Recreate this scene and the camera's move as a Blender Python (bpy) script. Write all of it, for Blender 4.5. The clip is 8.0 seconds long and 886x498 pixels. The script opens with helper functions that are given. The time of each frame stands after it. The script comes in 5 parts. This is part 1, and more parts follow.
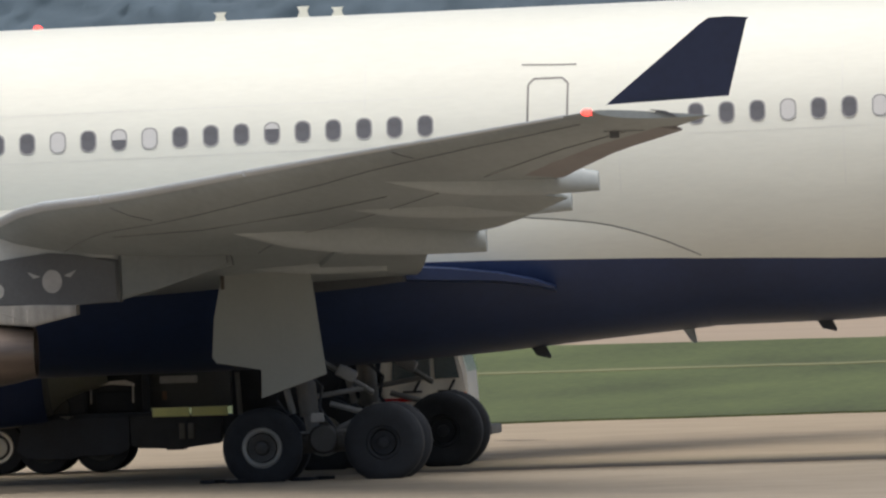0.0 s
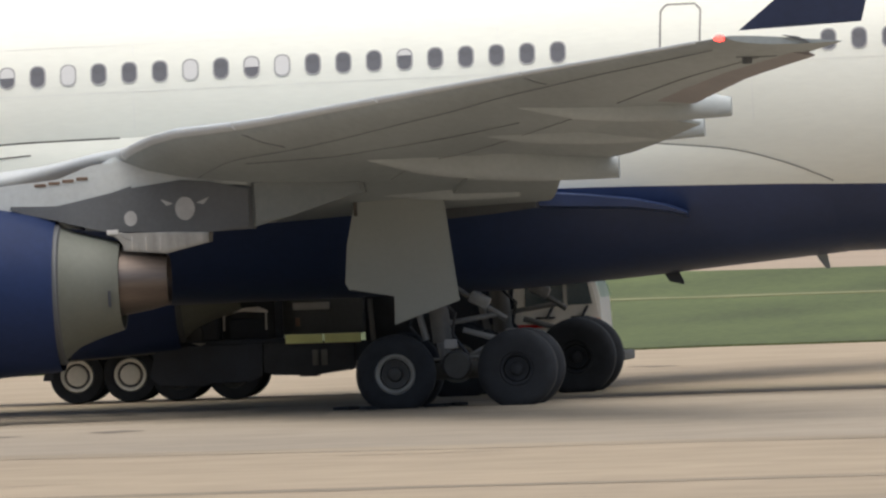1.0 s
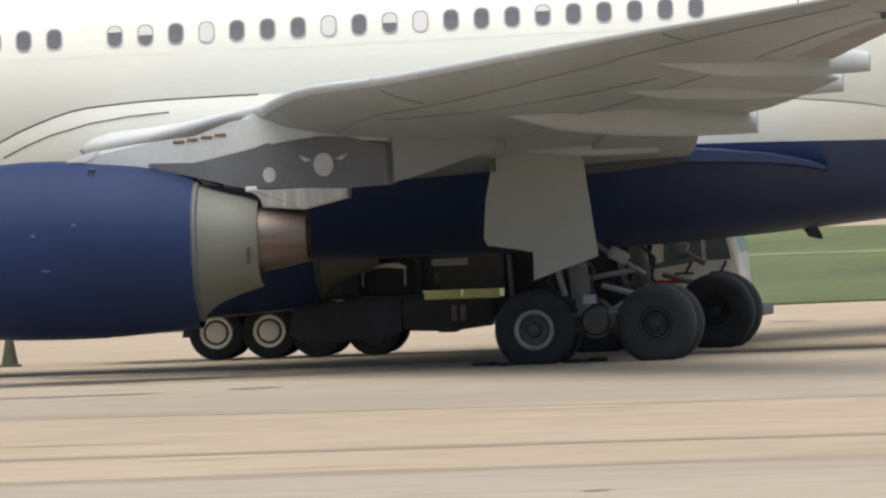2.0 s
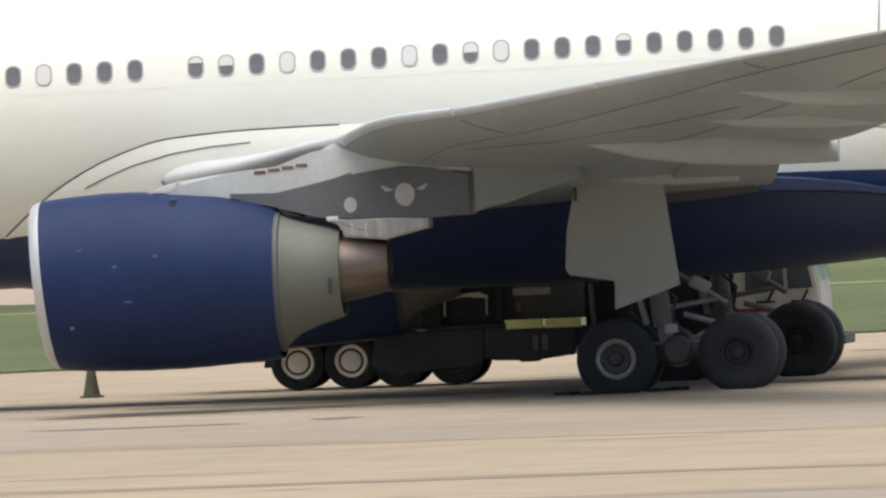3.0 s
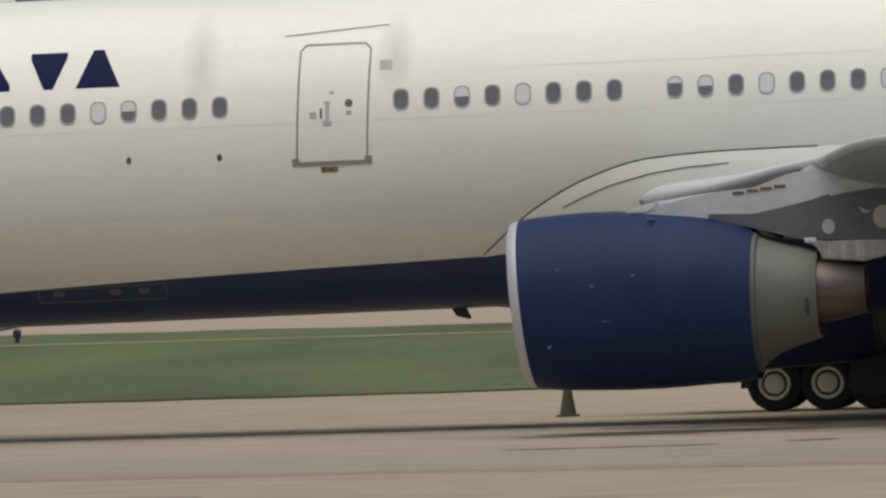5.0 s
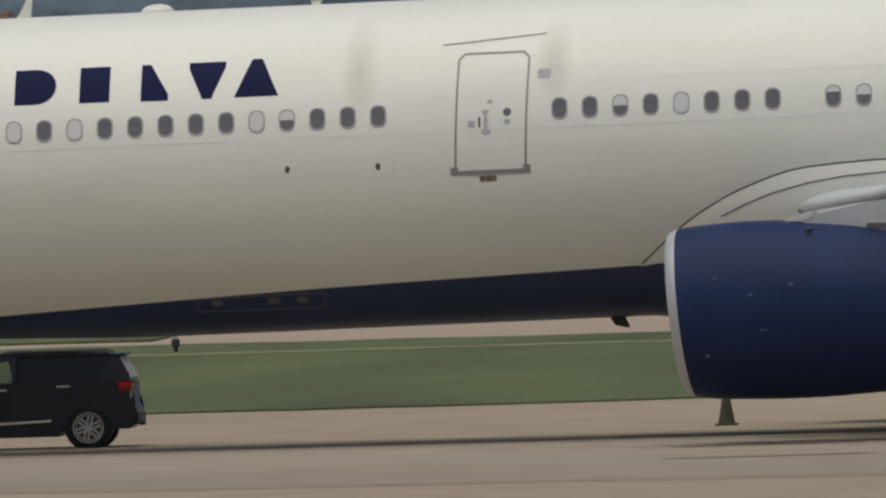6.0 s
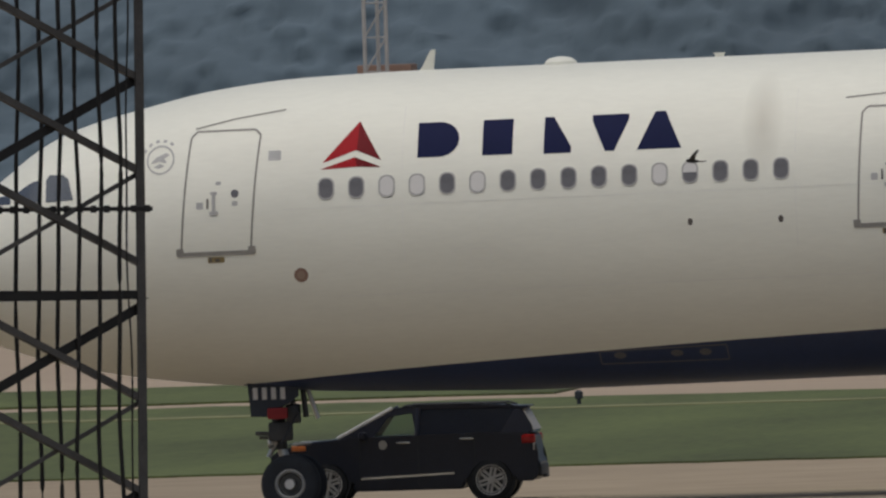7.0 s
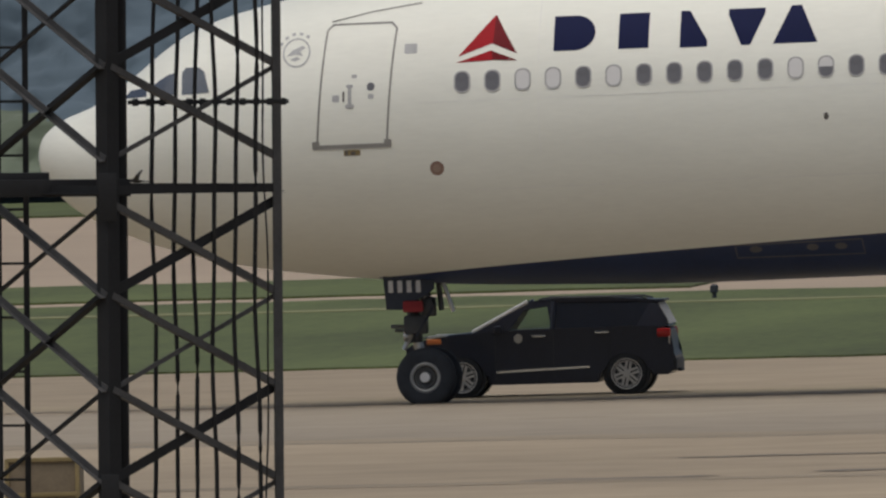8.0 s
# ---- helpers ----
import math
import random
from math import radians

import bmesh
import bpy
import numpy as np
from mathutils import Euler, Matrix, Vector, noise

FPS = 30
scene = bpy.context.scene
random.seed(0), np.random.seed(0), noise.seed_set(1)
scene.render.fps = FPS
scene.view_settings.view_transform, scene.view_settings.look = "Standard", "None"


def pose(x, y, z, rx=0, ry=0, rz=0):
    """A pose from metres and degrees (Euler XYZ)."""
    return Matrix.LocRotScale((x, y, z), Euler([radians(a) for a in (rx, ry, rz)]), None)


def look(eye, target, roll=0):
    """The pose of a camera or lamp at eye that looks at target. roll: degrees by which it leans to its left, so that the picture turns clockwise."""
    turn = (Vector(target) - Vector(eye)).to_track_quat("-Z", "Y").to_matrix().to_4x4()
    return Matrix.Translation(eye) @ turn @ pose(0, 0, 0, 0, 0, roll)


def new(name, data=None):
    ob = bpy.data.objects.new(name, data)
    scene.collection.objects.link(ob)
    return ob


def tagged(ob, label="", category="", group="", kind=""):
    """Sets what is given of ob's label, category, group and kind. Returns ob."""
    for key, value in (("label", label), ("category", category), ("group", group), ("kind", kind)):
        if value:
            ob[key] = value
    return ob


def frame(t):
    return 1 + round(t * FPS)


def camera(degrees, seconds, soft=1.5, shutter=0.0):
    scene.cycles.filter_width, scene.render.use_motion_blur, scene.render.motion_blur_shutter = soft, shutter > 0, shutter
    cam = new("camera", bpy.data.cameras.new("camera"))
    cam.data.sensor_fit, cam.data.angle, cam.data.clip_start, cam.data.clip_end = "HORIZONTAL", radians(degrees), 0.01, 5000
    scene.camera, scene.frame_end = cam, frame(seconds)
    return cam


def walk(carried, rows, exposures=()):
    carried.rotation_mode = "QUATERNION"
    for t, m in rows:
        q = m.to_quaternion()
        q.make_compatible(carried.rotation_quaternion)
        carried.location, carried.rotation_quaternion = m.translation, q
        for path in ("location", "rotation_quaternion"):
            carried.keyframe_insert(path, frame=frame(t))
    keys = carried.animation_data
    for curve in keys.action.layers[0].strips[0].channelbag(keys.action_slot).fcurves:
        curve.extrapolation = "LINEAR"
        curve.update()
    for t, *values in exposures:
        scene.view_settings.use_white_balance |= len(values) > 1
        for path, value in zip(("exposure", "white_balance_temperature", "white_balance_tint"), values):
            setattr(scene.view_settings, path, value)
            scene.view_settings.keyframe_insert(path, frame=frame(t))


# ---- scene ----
EYE_POINT = Vector((0.0, 0.0, 8.6))
cam = camera(1.7565, 8.0, soft=2.4)
# seconds, heading to the right of +y, pitch up, clockwise lean of the camera (degrees)
PAN = [
    (0.0, -5.5083, -0.5396, 1.794),
    (0.5, -5.5793, -0.5803, 1.763),
    (1.0, -5.7763, -0.6773, 1.914),
    (1.5, -5.9758, -0.7683, 1.927),
    (2.0, -6.0541, -0.7555, 2.037),
    (2.2, -6.0626, -0.7347, 2.013),
    (3.3, -6.2470, -0.6870, 2.273),
    (3.5, -6.3348, -0.6949, 2.147),
    (4.0, -6.5347, -0.5723, 1.876),
    (4.5, -6.8274, -0.5348, 1.817),
    (5.0, -7.1586, -0.6188, 1.709),
    (5.2, -7.2660, -0.6168, 1.640),
    (6.3, -7.6743, -0.5825, 1.876),
    (6.4, -7.7720, -0.5840, 1.909),
    (6.5, -7.8673, -0.5819, 1.844),
    (7.0, -8.2676, -0.4646, 1.752),
    (7.5, -8.4760, -0.6142, 1.650),
    (8.0, -8.5428, -0.6681, 1.600),
]


def aim(az, pitch, lean):
    a, e = radians(az), radians(pitch)
    way = Vector((math.sin(a) * math.cos(e), math.cos(a) * math.cos(e), math.sin(e)))
    return look(EYE_POINT, EYE_POINT + 100 * way, -lean)


walk(cam, [(t, aim(a, p, r)) for t, a, p, r in PAN],
     exposures=[(0.0, 0.05), (0.6, 0.14), (1.0, 0.32), (1.5, 0.52), (2.1, 0.60), (3.5, 0.54), (4.0, 0.38), (4.5, -0.08), (5.2, -0.34), (6.5, -0.65), (7.0, -0.72), (7.5, -0.79), (8.0, -0.54)])

# ---- light: bright overcast ----
world = bpy.data.worlds.new("sky")
scene.world = world
world.use_nodes = True
wn = world.node_tree
sky = wn.nodes.new("ShaderNodeTexSky")
sky.sky_type = "NISHITA"
sky.sun_disc = False
sky.sun_elevation, sky.sun_rotation = radians(74), radians(200)
sky.dust_density, sky.air_density = 4.0, 1.0
wn.links.new(sky.outputs["Color"], wn.nodes["Background"].inputs["Color"])
wn.nodes["Background"].inputs["Strength"].default_value = 0.095
sun = new("sun", bpy.data.lights.new("sun", "SUN"))
sun.data.energy, sun.data.angle, sun.data.color = 2.48, radians(88), (1.0, 0.97, 0.89)
sun.matrix_world = look((0, 0, 60), (8, 18, -40))


# ---- materials ----
def mat(name, color, rough=0.6, metal=0.0, var=0.12, scale=3.0, bump=0.0, streak=(1, 1, 1), coat=0.0, fine=12.0):
    """A painted or raw surface with variation at two scales and a fine relief."""
    m = bpy.data.materials.new(name)
    m.use_nodes = True
    n, l = m.node_tree.nodes, m.node_tree.links
    b = n["Principled BSDF"]
    b.inputs["Roughness"].default_value, b.inputs["Metallic"].default_value = rough, metal
    b.inputs["Coat Weight"].default_value = coat
    tc, mp = n.new("ShaderNodeTexCoord"), n.new("ShaderNodeMapping")
    mp.inputs["Scale"].default_value = streak
    l.new(tc.outputs["Object"], mp.inputs["Vector"])
    big, small = n.new("ShaderNodeTexNoise"), n.new("ShaderNodeTexNoise")
    for tex, s in ((big, scale), (small, scale * fine)):
        tex.inputs["Scale"].default_value, tex.inputs["Detail"].default_value = s, 5
        l.new(mp.outputs["Vector"], tex.inputs["Vector"])
    mix = n.new("ShaderNodeMath")
    mix.operation = "ADD"
    half = n.new("ShaderNodeMath")
    half.operation = "MULTIPLY"
    half.inputs[1].default_value = 0.6
    l.new(small.outputs["Fac"], half.inputs[0])
    l.new(big.outputs["Fac"], mix.inputs[0])
    l.new(half.outputs[0], mix.inputs[1])
    ramp = n.new("ShaderNodeMapRange")
    ramp.inputs["From Min"].default_value, ramp.inputs["From Max"].default_value = 0.5, 1.1
    ramp.inputs["To Min"].default_value, ramp.inputs["To Max"].default_value = 1 - var, 1 + var
    l.new(mix.outputs[0], ramp.inputs["Value"])
    tint = n.new("ShaderNodeMix")
    tint.data_type, tint.blend_type = "RGBA", "MULTIPLY"
    tint.inputs["Factor"].default_value = 1
    tint.inputs["A"].default_value = (*color, 1)
    l.new(ramp.outputs["Result"], tint.inputs["B"])
    l.new(tint.outputs["Result"], b.inputs["Base Color"])
    if bump:
        bp = n.new("ShaderNodeBump")
        bp.inputs["Strength"].default_value, bp.inputs["Distance"].default_value = bump, 0.02
        l.new(small.outputs["Fac"], bp.inputs["Height"])
        l.new(bp.outputs["Normal"], b.inputs["Normal"])
    return m


def glow(name, color, power):
    m = mat(name, color, 0.3)
    b = m.node_tree.nodes["Principled BSDF"]
    b.inputs["Emission Color"].default_value, b.inputs["Emission Strength"].default_value = (*color, 1), power
    return m


WHITE = mat("white_skin_paint", (0.785, 0.785, 0.705), 0.4, 0, 0.05, 0.5, 0, (0.6, 1, 3))
NAVY = mat("navy_skin_paint", (0.023, 0.041, 0.108), 0.42, 0, 0.2, 0.6)
COWL_BLUE = mat("cowl_blue_paint", (0.017, 0.030, 0.086), 0.5, 0, 0.15, 0.8)
COWL_PATCH = mat("cowl_scuff", (0.08, 0.10, 0.22), 0.6, 0, 0.2, 2.0)
WING_GREY = mat("wing_grey_paint", (0.29, 0.325, 0.335), 0.5, 0, 0.16, 0.6, 0, (1, 0.4, 1))
WING_SEAM = mat("wing_joint_grey", (0.15, 0.155, 0.16), 0.6, 0, 0.2, 2.0)
# wing grey darkened: the shade under the wing is in this colour
PYLON_TAIL = mat("pylon_tail_shaded_grey", (0.215, 0.235, 0.24), 0.55, 0, 0.12, 1.0)
AILERON_GREY = mat("aileron_warm_grey", (0.255, 0.238, 0.242), 0.5, 0, 0.12, 1.0)
FAIRING_GREY = mat("fairing_pale_paint", (0.41, 0.445, 0.45), 0.5, 0, 0.1, 1.0)
PYLON_GREY = mat("pylon_pale_paint", (0.50, 0.53, 0.535), 0.5, 0, 0.12, 1.0)
SLAT = mat("bare_highlit_leading_edge", (0.52, 0.545, 0.56), 0.45, 0.1, 0.08, 0.8)
DOOR_GREY = mat("gear_door_grey", (0.36, 0.385, 0.37), 0.55, 0, 0.06, 1.0)
DARK_GREY = mat("dark_grey_panel", (0.108, 0.115, 0.125), 0.55, 0, 0.15, 1.2)
NOZZLE = mat("pale_green_grey_cowl", (0.16, 0.17, 0.148), 0.55, 0.1, 0.12, 1.0)
COPPER = mat("heat_stained_metal", (0.175, 0.145, 0.13), 0.40, 0.85, 0.3, 1.2, 0, (0.3, 1, 5))
RUST = mat("rusty_louvre_metal", (0.17, 0.115, 0.085), 0.7, 0.1, 0.3, 6.0)
INLET_METAL = mat("bare_inlet_metal", (0.50, 0.51, 0.52), 0.4, 0.3, 0.1, 2.0)
SHIELD_METAL = mat("worn_shield_metal", (0.40, 0.39, 0.37), 0.45, 0.5, 0.25, 2.5, 0, (3, 1, 0.6))
STEEL = mat("bright_metal", (0.6, 0.59, 0.56), 0.35, 0.8, 0.15, 3.0)
DULL_STEEL = mat("dull_strut_metal", (0.26, 0.265, 0.27), 0.5, 0.3, 0.2, 3.0)
GREY_METAL = mat("dull_grey_metal", (0.16, 0.16, 0.158), 0.6, 0.2, 0.2, 3.0)
# one tower steel in two tones: dark for shaded members, pale for lit ones
GALV = mat("dark_galvanised_steel", (0.013, 0.014, 0.016), 0.65, 0.3, 0.35, 2.0, 0.2)
GALV_LIT = mat("lit_galvanised_steel", (0.070, 0.070, 0.072), 0.55, 0.3, 0.35, 2.0, 0.2)
CABLE = mat("black_cable_sheath", (0.006, 0.006, 0.007), 0.75, 0, 0.2, 4.0)
RUBBER = mat("black_rubber", (0.023, 0.027, 0.035), 0.9, 0, 0.3, 4.0, 0.2)
HUB_DARK = mat("dark_hub_metal", (0.06, 0.062, 0.065), 0.5, 0.3, 0.2, 5.0)
HUB_GREY = mat("hub_ring_grey", (0.33, 0.335, 0.335), 0.45, 0.3, 0.15, 5.0)
LINE = mat("seam_dark", (0.10, 0.09, 0.08), 0.7, 0, 0.2, 2.0)
SEAM = mat("door_seam_grey", (0.27, 0.26, 0.24), 0.7, 0, 0.1, 2.0)
PANE = mat("cabin_window_pane", (0.15, 0.15, 0.165), 0.4, 0, 0.2, 3.0)
COCKPIT = mat("cockpit_glass", (0.065, 0.08, 0.11), 0.2, 0, 0.2, 2.0)
RIM = mat("window_surround", (0.37, 0.365, 0.36), 0.45, 0.2, 0.1, 3.0)
SHADE = mat("window_shade_white", (0.64, 0.63, 0.62), 0.6, 0, 0.05, 3.0)
RED = mat("logo_red", (0.36, 0.006, 0.014), 0.45, 0, 0.1, 2.0)
RED_DARK = mat("logo_dark_red", (0.15, 0.004, 0.010), 0.45, 0, 0.1, 2.0)
LETTER = mat("letter_navy", (0.005, 0.009, 0.052), 0.6, 0, 0.1, 2.0)
MARK_GREY = mat("marking_grey", (0.42, 0.42, 0.42), 0.6, 0, 0.15, 4.0)
HATCH_GREY = mat("dull_hatch_grey", (0.13, 0.13, 0.14), 0.6, 0, 0.15, 4.0)
PORT_PINK = mat("faded_port_centre", (0.33, 0.235, 0.185), 0.6, 0, 0.1, 3.0)
PANEL_LINE = mat("panel_joint", (0.755, 0.75, 0.70), 0.45, 0, 0.08, 1.0)
SMUDGE = mat("exhaust_stain", (0.52, 0.47, 0.41), 0.4, 0, 0.05, 1.5)
sn, sl = SMUDGE.node_tree.nodes, SMUDGE.node_tree.links
s_co, s_map, s_grad, s_mul, s_tr, s_mix = (sn.new(k) for k in ("ShaderNodeTexCoord", "ShaderNodeMapping", "ShaderNodeTexGradient", "ShaderNodeMath", "ShaderNodeBsdfTransparent", "ShaderNodeMixShader"))
s_map.inputs["Scale"].default_value, s_map.inputs["Location"].default_value = (2, 0, 2), (-1, 0, -1)
s_grad.gradient_type = "SPHERICAL"
s_mul.operation = "MULTIPLY"
s_mul.inputs[1].default_value = 0.22
sl.new(s_co.outputs["Generated"], s_map.inputs["Vector"])
sl.new(s_map.outputs["Vector"], s_grad.inputs["Vector"])
sl.new(s_grad.outputs["Fac"], s_mul.inputs[0])
sl.new(s_mul.outputs[0], s_mix.inputs["Fac"])
sl.new(s_tr.outputs[0], s_mix.inputs[1])
sl.new(sn["Principled BSDF"].outputs[0], s_mix.inputs[2])
sl.new(s_mix.outputs[0], sn["Material Output"].inputs["Surface"])
CABINET_TAN = mat("faded_tan_paint", (0.20, 0.155, 0.10), 0.75, 0, 0.2, 2.0)
SILVER = mat("silver_alloy", (0.60, 0.60, 0.61), 0.45, 0.25, 0.1, 5.0)
# dark glass; the navy it reflects is put into the base colour
TINT = mat("dark_glass_navy_reflection", (0.013, 0.018, 0.034), 0.22, 0, 0.15, 1.0)
DULL_YELLOW = mat("faded_yellow_paint", (0.25, 0.19, 0.085), 0.7, 0, 0.2, 4.0)
LIME = mat("lime_reflective_stripe", (0.80, 0.83, 0.38), 0.5, 0, 0.1, 3.0)
BROWN = mat("brown_port", (0.26, 0.165, 0.125), 0.6, 0, 0.1, 3.0)
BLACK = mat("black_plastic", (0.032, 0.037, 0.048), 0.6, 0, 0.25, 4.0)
CAR_PAINT = mat("black_car_paint", (0.013, 0.017, 0.036), 0.36, 0, 0.2, 1.0, 0, (1, 1, 1), 0.12)
CAB_GLASS = mat("grey_cab_glass", (0.10, 0.13, 0.145), 0.12, 0, 0.2, 1.5)
CHROME = mat("chrome_trim", (0.75, 0.75, 0.74), 0.18, 1.0, 0.05, 5.0)
CAB_WHITE = mat("truck_white_paint", (0.80, 0.79, 0.75), 0.45, 0, 0.08, 1.5)
TRUCK_DARK = mat("truck_dark_paint", (0.023, 0.030, 0.047), 0.55, 0, 0.25, 2.0)
TAIL_RED = mat("tail_lamp_red", (0.45, 0.02, 0.02), 0.25, 0, 0.1, 4.0)
AMBER = mat("amber_lens", (0.75, 0.24, 0.08), 0.3, 0, 0.1, 5.0)
RED_COVER = mat("red_fabric_cover", (0.26, 0.022, 0.026), 0.8, 0, 0.2, 5.0)
CONE_GREEN = mat("dull_green_rubber", (0.06, 0.07, 0.045), 0.8, 0, 0.2, 4.0)
CONCRETE = mat("tan_concrete", (0.312, 0.248, 0.172), 0.85, 0, 0.27, 0.07, 0.15, (0.4, 0.35, 1), 0, 18)
FAR_PAVE = mat("far_tan_pavement", (0.35, 0.275, 0.205), 0.9, 0, 0.10, 0.02, 0, (0.3, 1, 1))
GRASS = mat("mown_grass", (0.078, 0.098, 0.032), 0.95, 0, 0.5, 0.10, 0.3, (2.0, 0.3, 1), 0, 25)
DRY_GRASS = mat("dry_verge_grass", (0.175, 0.175, 0.085), 0.95, 0, 0.2, 0.05, 0.2, (0.3, 1.6, 1))
TAR = mat("tar_seal", (0.17, 0.14, 0.11), 0.8, 0, 0.35, 0.5, 0, (0.3, 1, 1))
BAND_CONCRETE = mat("slightly_darker_concrete", (0.305, 0.247, 0.167), 0.85, 0, 0.3, 0.12, 0, (0.3, 0.5, 1))
GREY_LANE = mat("grey_worn_concrete", (0.288, 0.241, 0.183), 0.85, 0, 0.22, 0.09, 0.12, (0.4, 0.35, 1), 0, 16)
JOINT_STAIN = mat("worn_joint_stain", (0.255, 0.206, 0.146), 0.85, 0, 0.3, 0.25, 0, (0.3, 1, 1))
SCUFF = mat("tyre_scuff", (0.235, 0.19, 0.135), 0.85, 0, 0.3, 0.6)
WORN_YELLOW = mat("worn_yellow_line", (0.42, 0.34, 0.20), 0.85, 0, 0.25, 0.6)
# distance haze is mixed into FOREST and HILL as blue; FOREST_NEAR is greener
FOREST = mat("hazy_woods_leaves", (0.086, 0.12, 0.152), 0.95, 0, 0.2, 0.05, 0, (1, 1, 1), 0, 6)
FOREST_NEAR = mat("low_woods_leaves", (0.12, 0.145, 0.105), 0.95, 0, 0.3, 0.08, 0, (1, 1, 1), 0, 6)
HILL = mat("hazy_hillside_undergrowth", (0.085, 0.115, 0.14), 0.95, 0, 0.3, 0.06)
BIRD = mat("dark_feathers", (0.03, 0.028, 0.025), 0.8, 0, 0.2, 8.0)
CLEAR = bpy.data.materials.new("clear_glass")
CLEAR.use_nodes = True
ct = CLEAR.node_tree
ctr, cmx, cgl = ct.nodes.new("ShaderNodeBsdfTransparent"), ct.nodes.new("ShaderNodeMixShader"), ct.nodes.new("ShaderNodeBsdfGlossy")
ctr.inputs["Color"].default_value = (0.92, 0.97, 0.94, 1)
cgl.inputs["Roughness"].default_value = 0.04
cmx.inputs["Fac"].default_value = 0.12
ct.links.new(ctr.outputs[0], cmx.inputs[1])
ct.links.new(cgl.outputs[0], cmx.inputs[2])
ct.links.new(cmx.outputs[0], ct.nodes["Material Output"].inputs["Surface"])
for paint in (LETTER, RED, RED_DARK, PANE, COWL_BLUE):
    paint.node_tree.nodes["Principled BSDF"].inputs["Specular IOR Level"].default_value = 0.12
RED_LAMP = glow("red_position_light", (1.0, 0.05, 0.04), 4.0)


# ---- mesh helpers ----
def mesh_of(bm, name, materials, smooth=None):
    bmesh.ops.recalc_face_normals(bm, faces=bm.faces)
    me = bpy.data.meshes.new(name)
    if smooth is not None:
        for f in bm.faces:
            f.smooth = True
        for e in bm.edges:
            e.smooth = len(e.link_faces) == 2 and e.calc_face_angle(0) < radians(smooth)
    bm.to_mesh(me)
    bm.free()
    for m in materials if isinstance(materials, (list, tuple)) else [materials]:
        me.materials.append(m)
    return me


def part(name, bm, material, parent, label="", smooth=35):
    ob = new(name, mesh_of(bm, name, material, smooth))
    ob.parent = parent
    return tagged(ob, label)


def thing(name, m, label, category, group="", kind=""):
    ob = new(name)
    ob.matrix_basis = m
    return tagged(ob, label, category, group, kind)


def solid(name, bm, material, label, category, kind="", group="", smooth=35):
    return tagged(new(name, mesh_of(bm, name, material, smooth)), label, category, group, kind)


def box(c, s, bevel=0.0, bm=None, rot=None):
    bm = bm or bmesh.new()
    m = Matrix.Translation(c) @ (rot or Matrix()) @ Matrix.Diagonal((*s, 1))
    made = bmesh.ops.create_cube(bm, size=1, matrix=m)
    if bevel:
        edges = {e for v in made["verts"] for e in v.link_edges}
        bmesh.ops.bevel(bm, geom=list(edges), offset=bevel, segments=2, affect="EDGES", profile=0.6)
    return bm


def loft(rings, cap=True, bm=None, closed=True):
    bm = bm or bmesh.new()
    rows = [[bm.verts.new(p) for p in r] for r in rings]
    n = len(rows[0])
    for a, b in zip(rows, rows[1:]):
        for i in range(n if closed else n - 1):
            j = (i + 1) % n
            bm.faces.new((a[i], a[j], b[j], b[i]))
    if cap and closed:
        bm.faces.new(rows[0])
        bm.faces.new(rows[-1])
    return bm


def turned(profile, axis="x", segs=40, center=(0, 0, 0), bm=None, cap=True):
    """Revolve (along, radius) pairs round an axis."""
    rings = []
    for a, r in profile:
        ring = []
        for k in range(segs):
            u, w = r * math.cos(2 * math.pi * k / segs), r * math.sin(2 * math.pi * k / segs)
            p = (a, u, w) if axis == "x" else (u, a, w) if axis == "y" else (u, w, a)
            ring.append(Vector(p) + Vector(center))
        rings.append(ring)
    return loft(rings, cap, bm)


def rod(a, b, r, segs=8, bm=None, r2=None):
    a, b = Vector(a), Vector(b)
    q = (b - a).to_track_quat("Z", "Y")
    rings = []
    for p, rr in ((a, r), (b, r if r2 is None else r2)):
        rings.append([p + q @ Vector((rr * math.cos(2 * math.pi * k / segs), rr * math.sin(2 * math.pi * k / segs), 0)) for k in range(segs)])
    return loft(rings, True, bm)


def pipe(points, r, segs=6, bm=None):
    pts = [Vector(p) for p in points]
    rings = []
    for i, p in enumerate(pts):
        d = pts[min(i + 1, len(pts) - 1)] - pts[max(i - 1, 0)]
        q = d.to_track_quat("Z", "Y")
        rings.append([p + q @ Vector((r * math.cos(2 * math.pi * k / segs), r * math.sin(2 * math.pi * k / segs), 0)) for k in range(segs)])
    return loft(rings, True, bm)


def slab(outline, y0, y1, bevel=0.0, bm=None):
    """An outline in x and z, thick from y0 to y1."""
    bm = bm or bmesh.new()
    a = [bm.verts.new((x, y0, z)) for x, z in outline]
    b = [bm.verts.new((x, y1, z)) for x, z in outline]
    n = len(a)
    made = [bm.faces.new(a), bm.faces.new(b)] + [bm.faces.new((a[i], a[(i + 1) % n], b[(i + 1) % n], b[i])) for i in range(n)]
    if bevel:
        bmesh.ops.bevel(bm, geom=list({e for f in made[:2] for e in f.edges}), offset=bevel, segments=2, affect="EDGES")
    return bm


def lerp_table(table):
    xs, ys = [p[0] for p in table], [p[1] for p in table]
    return lambda x: float(np.interp(x, xs, ys))


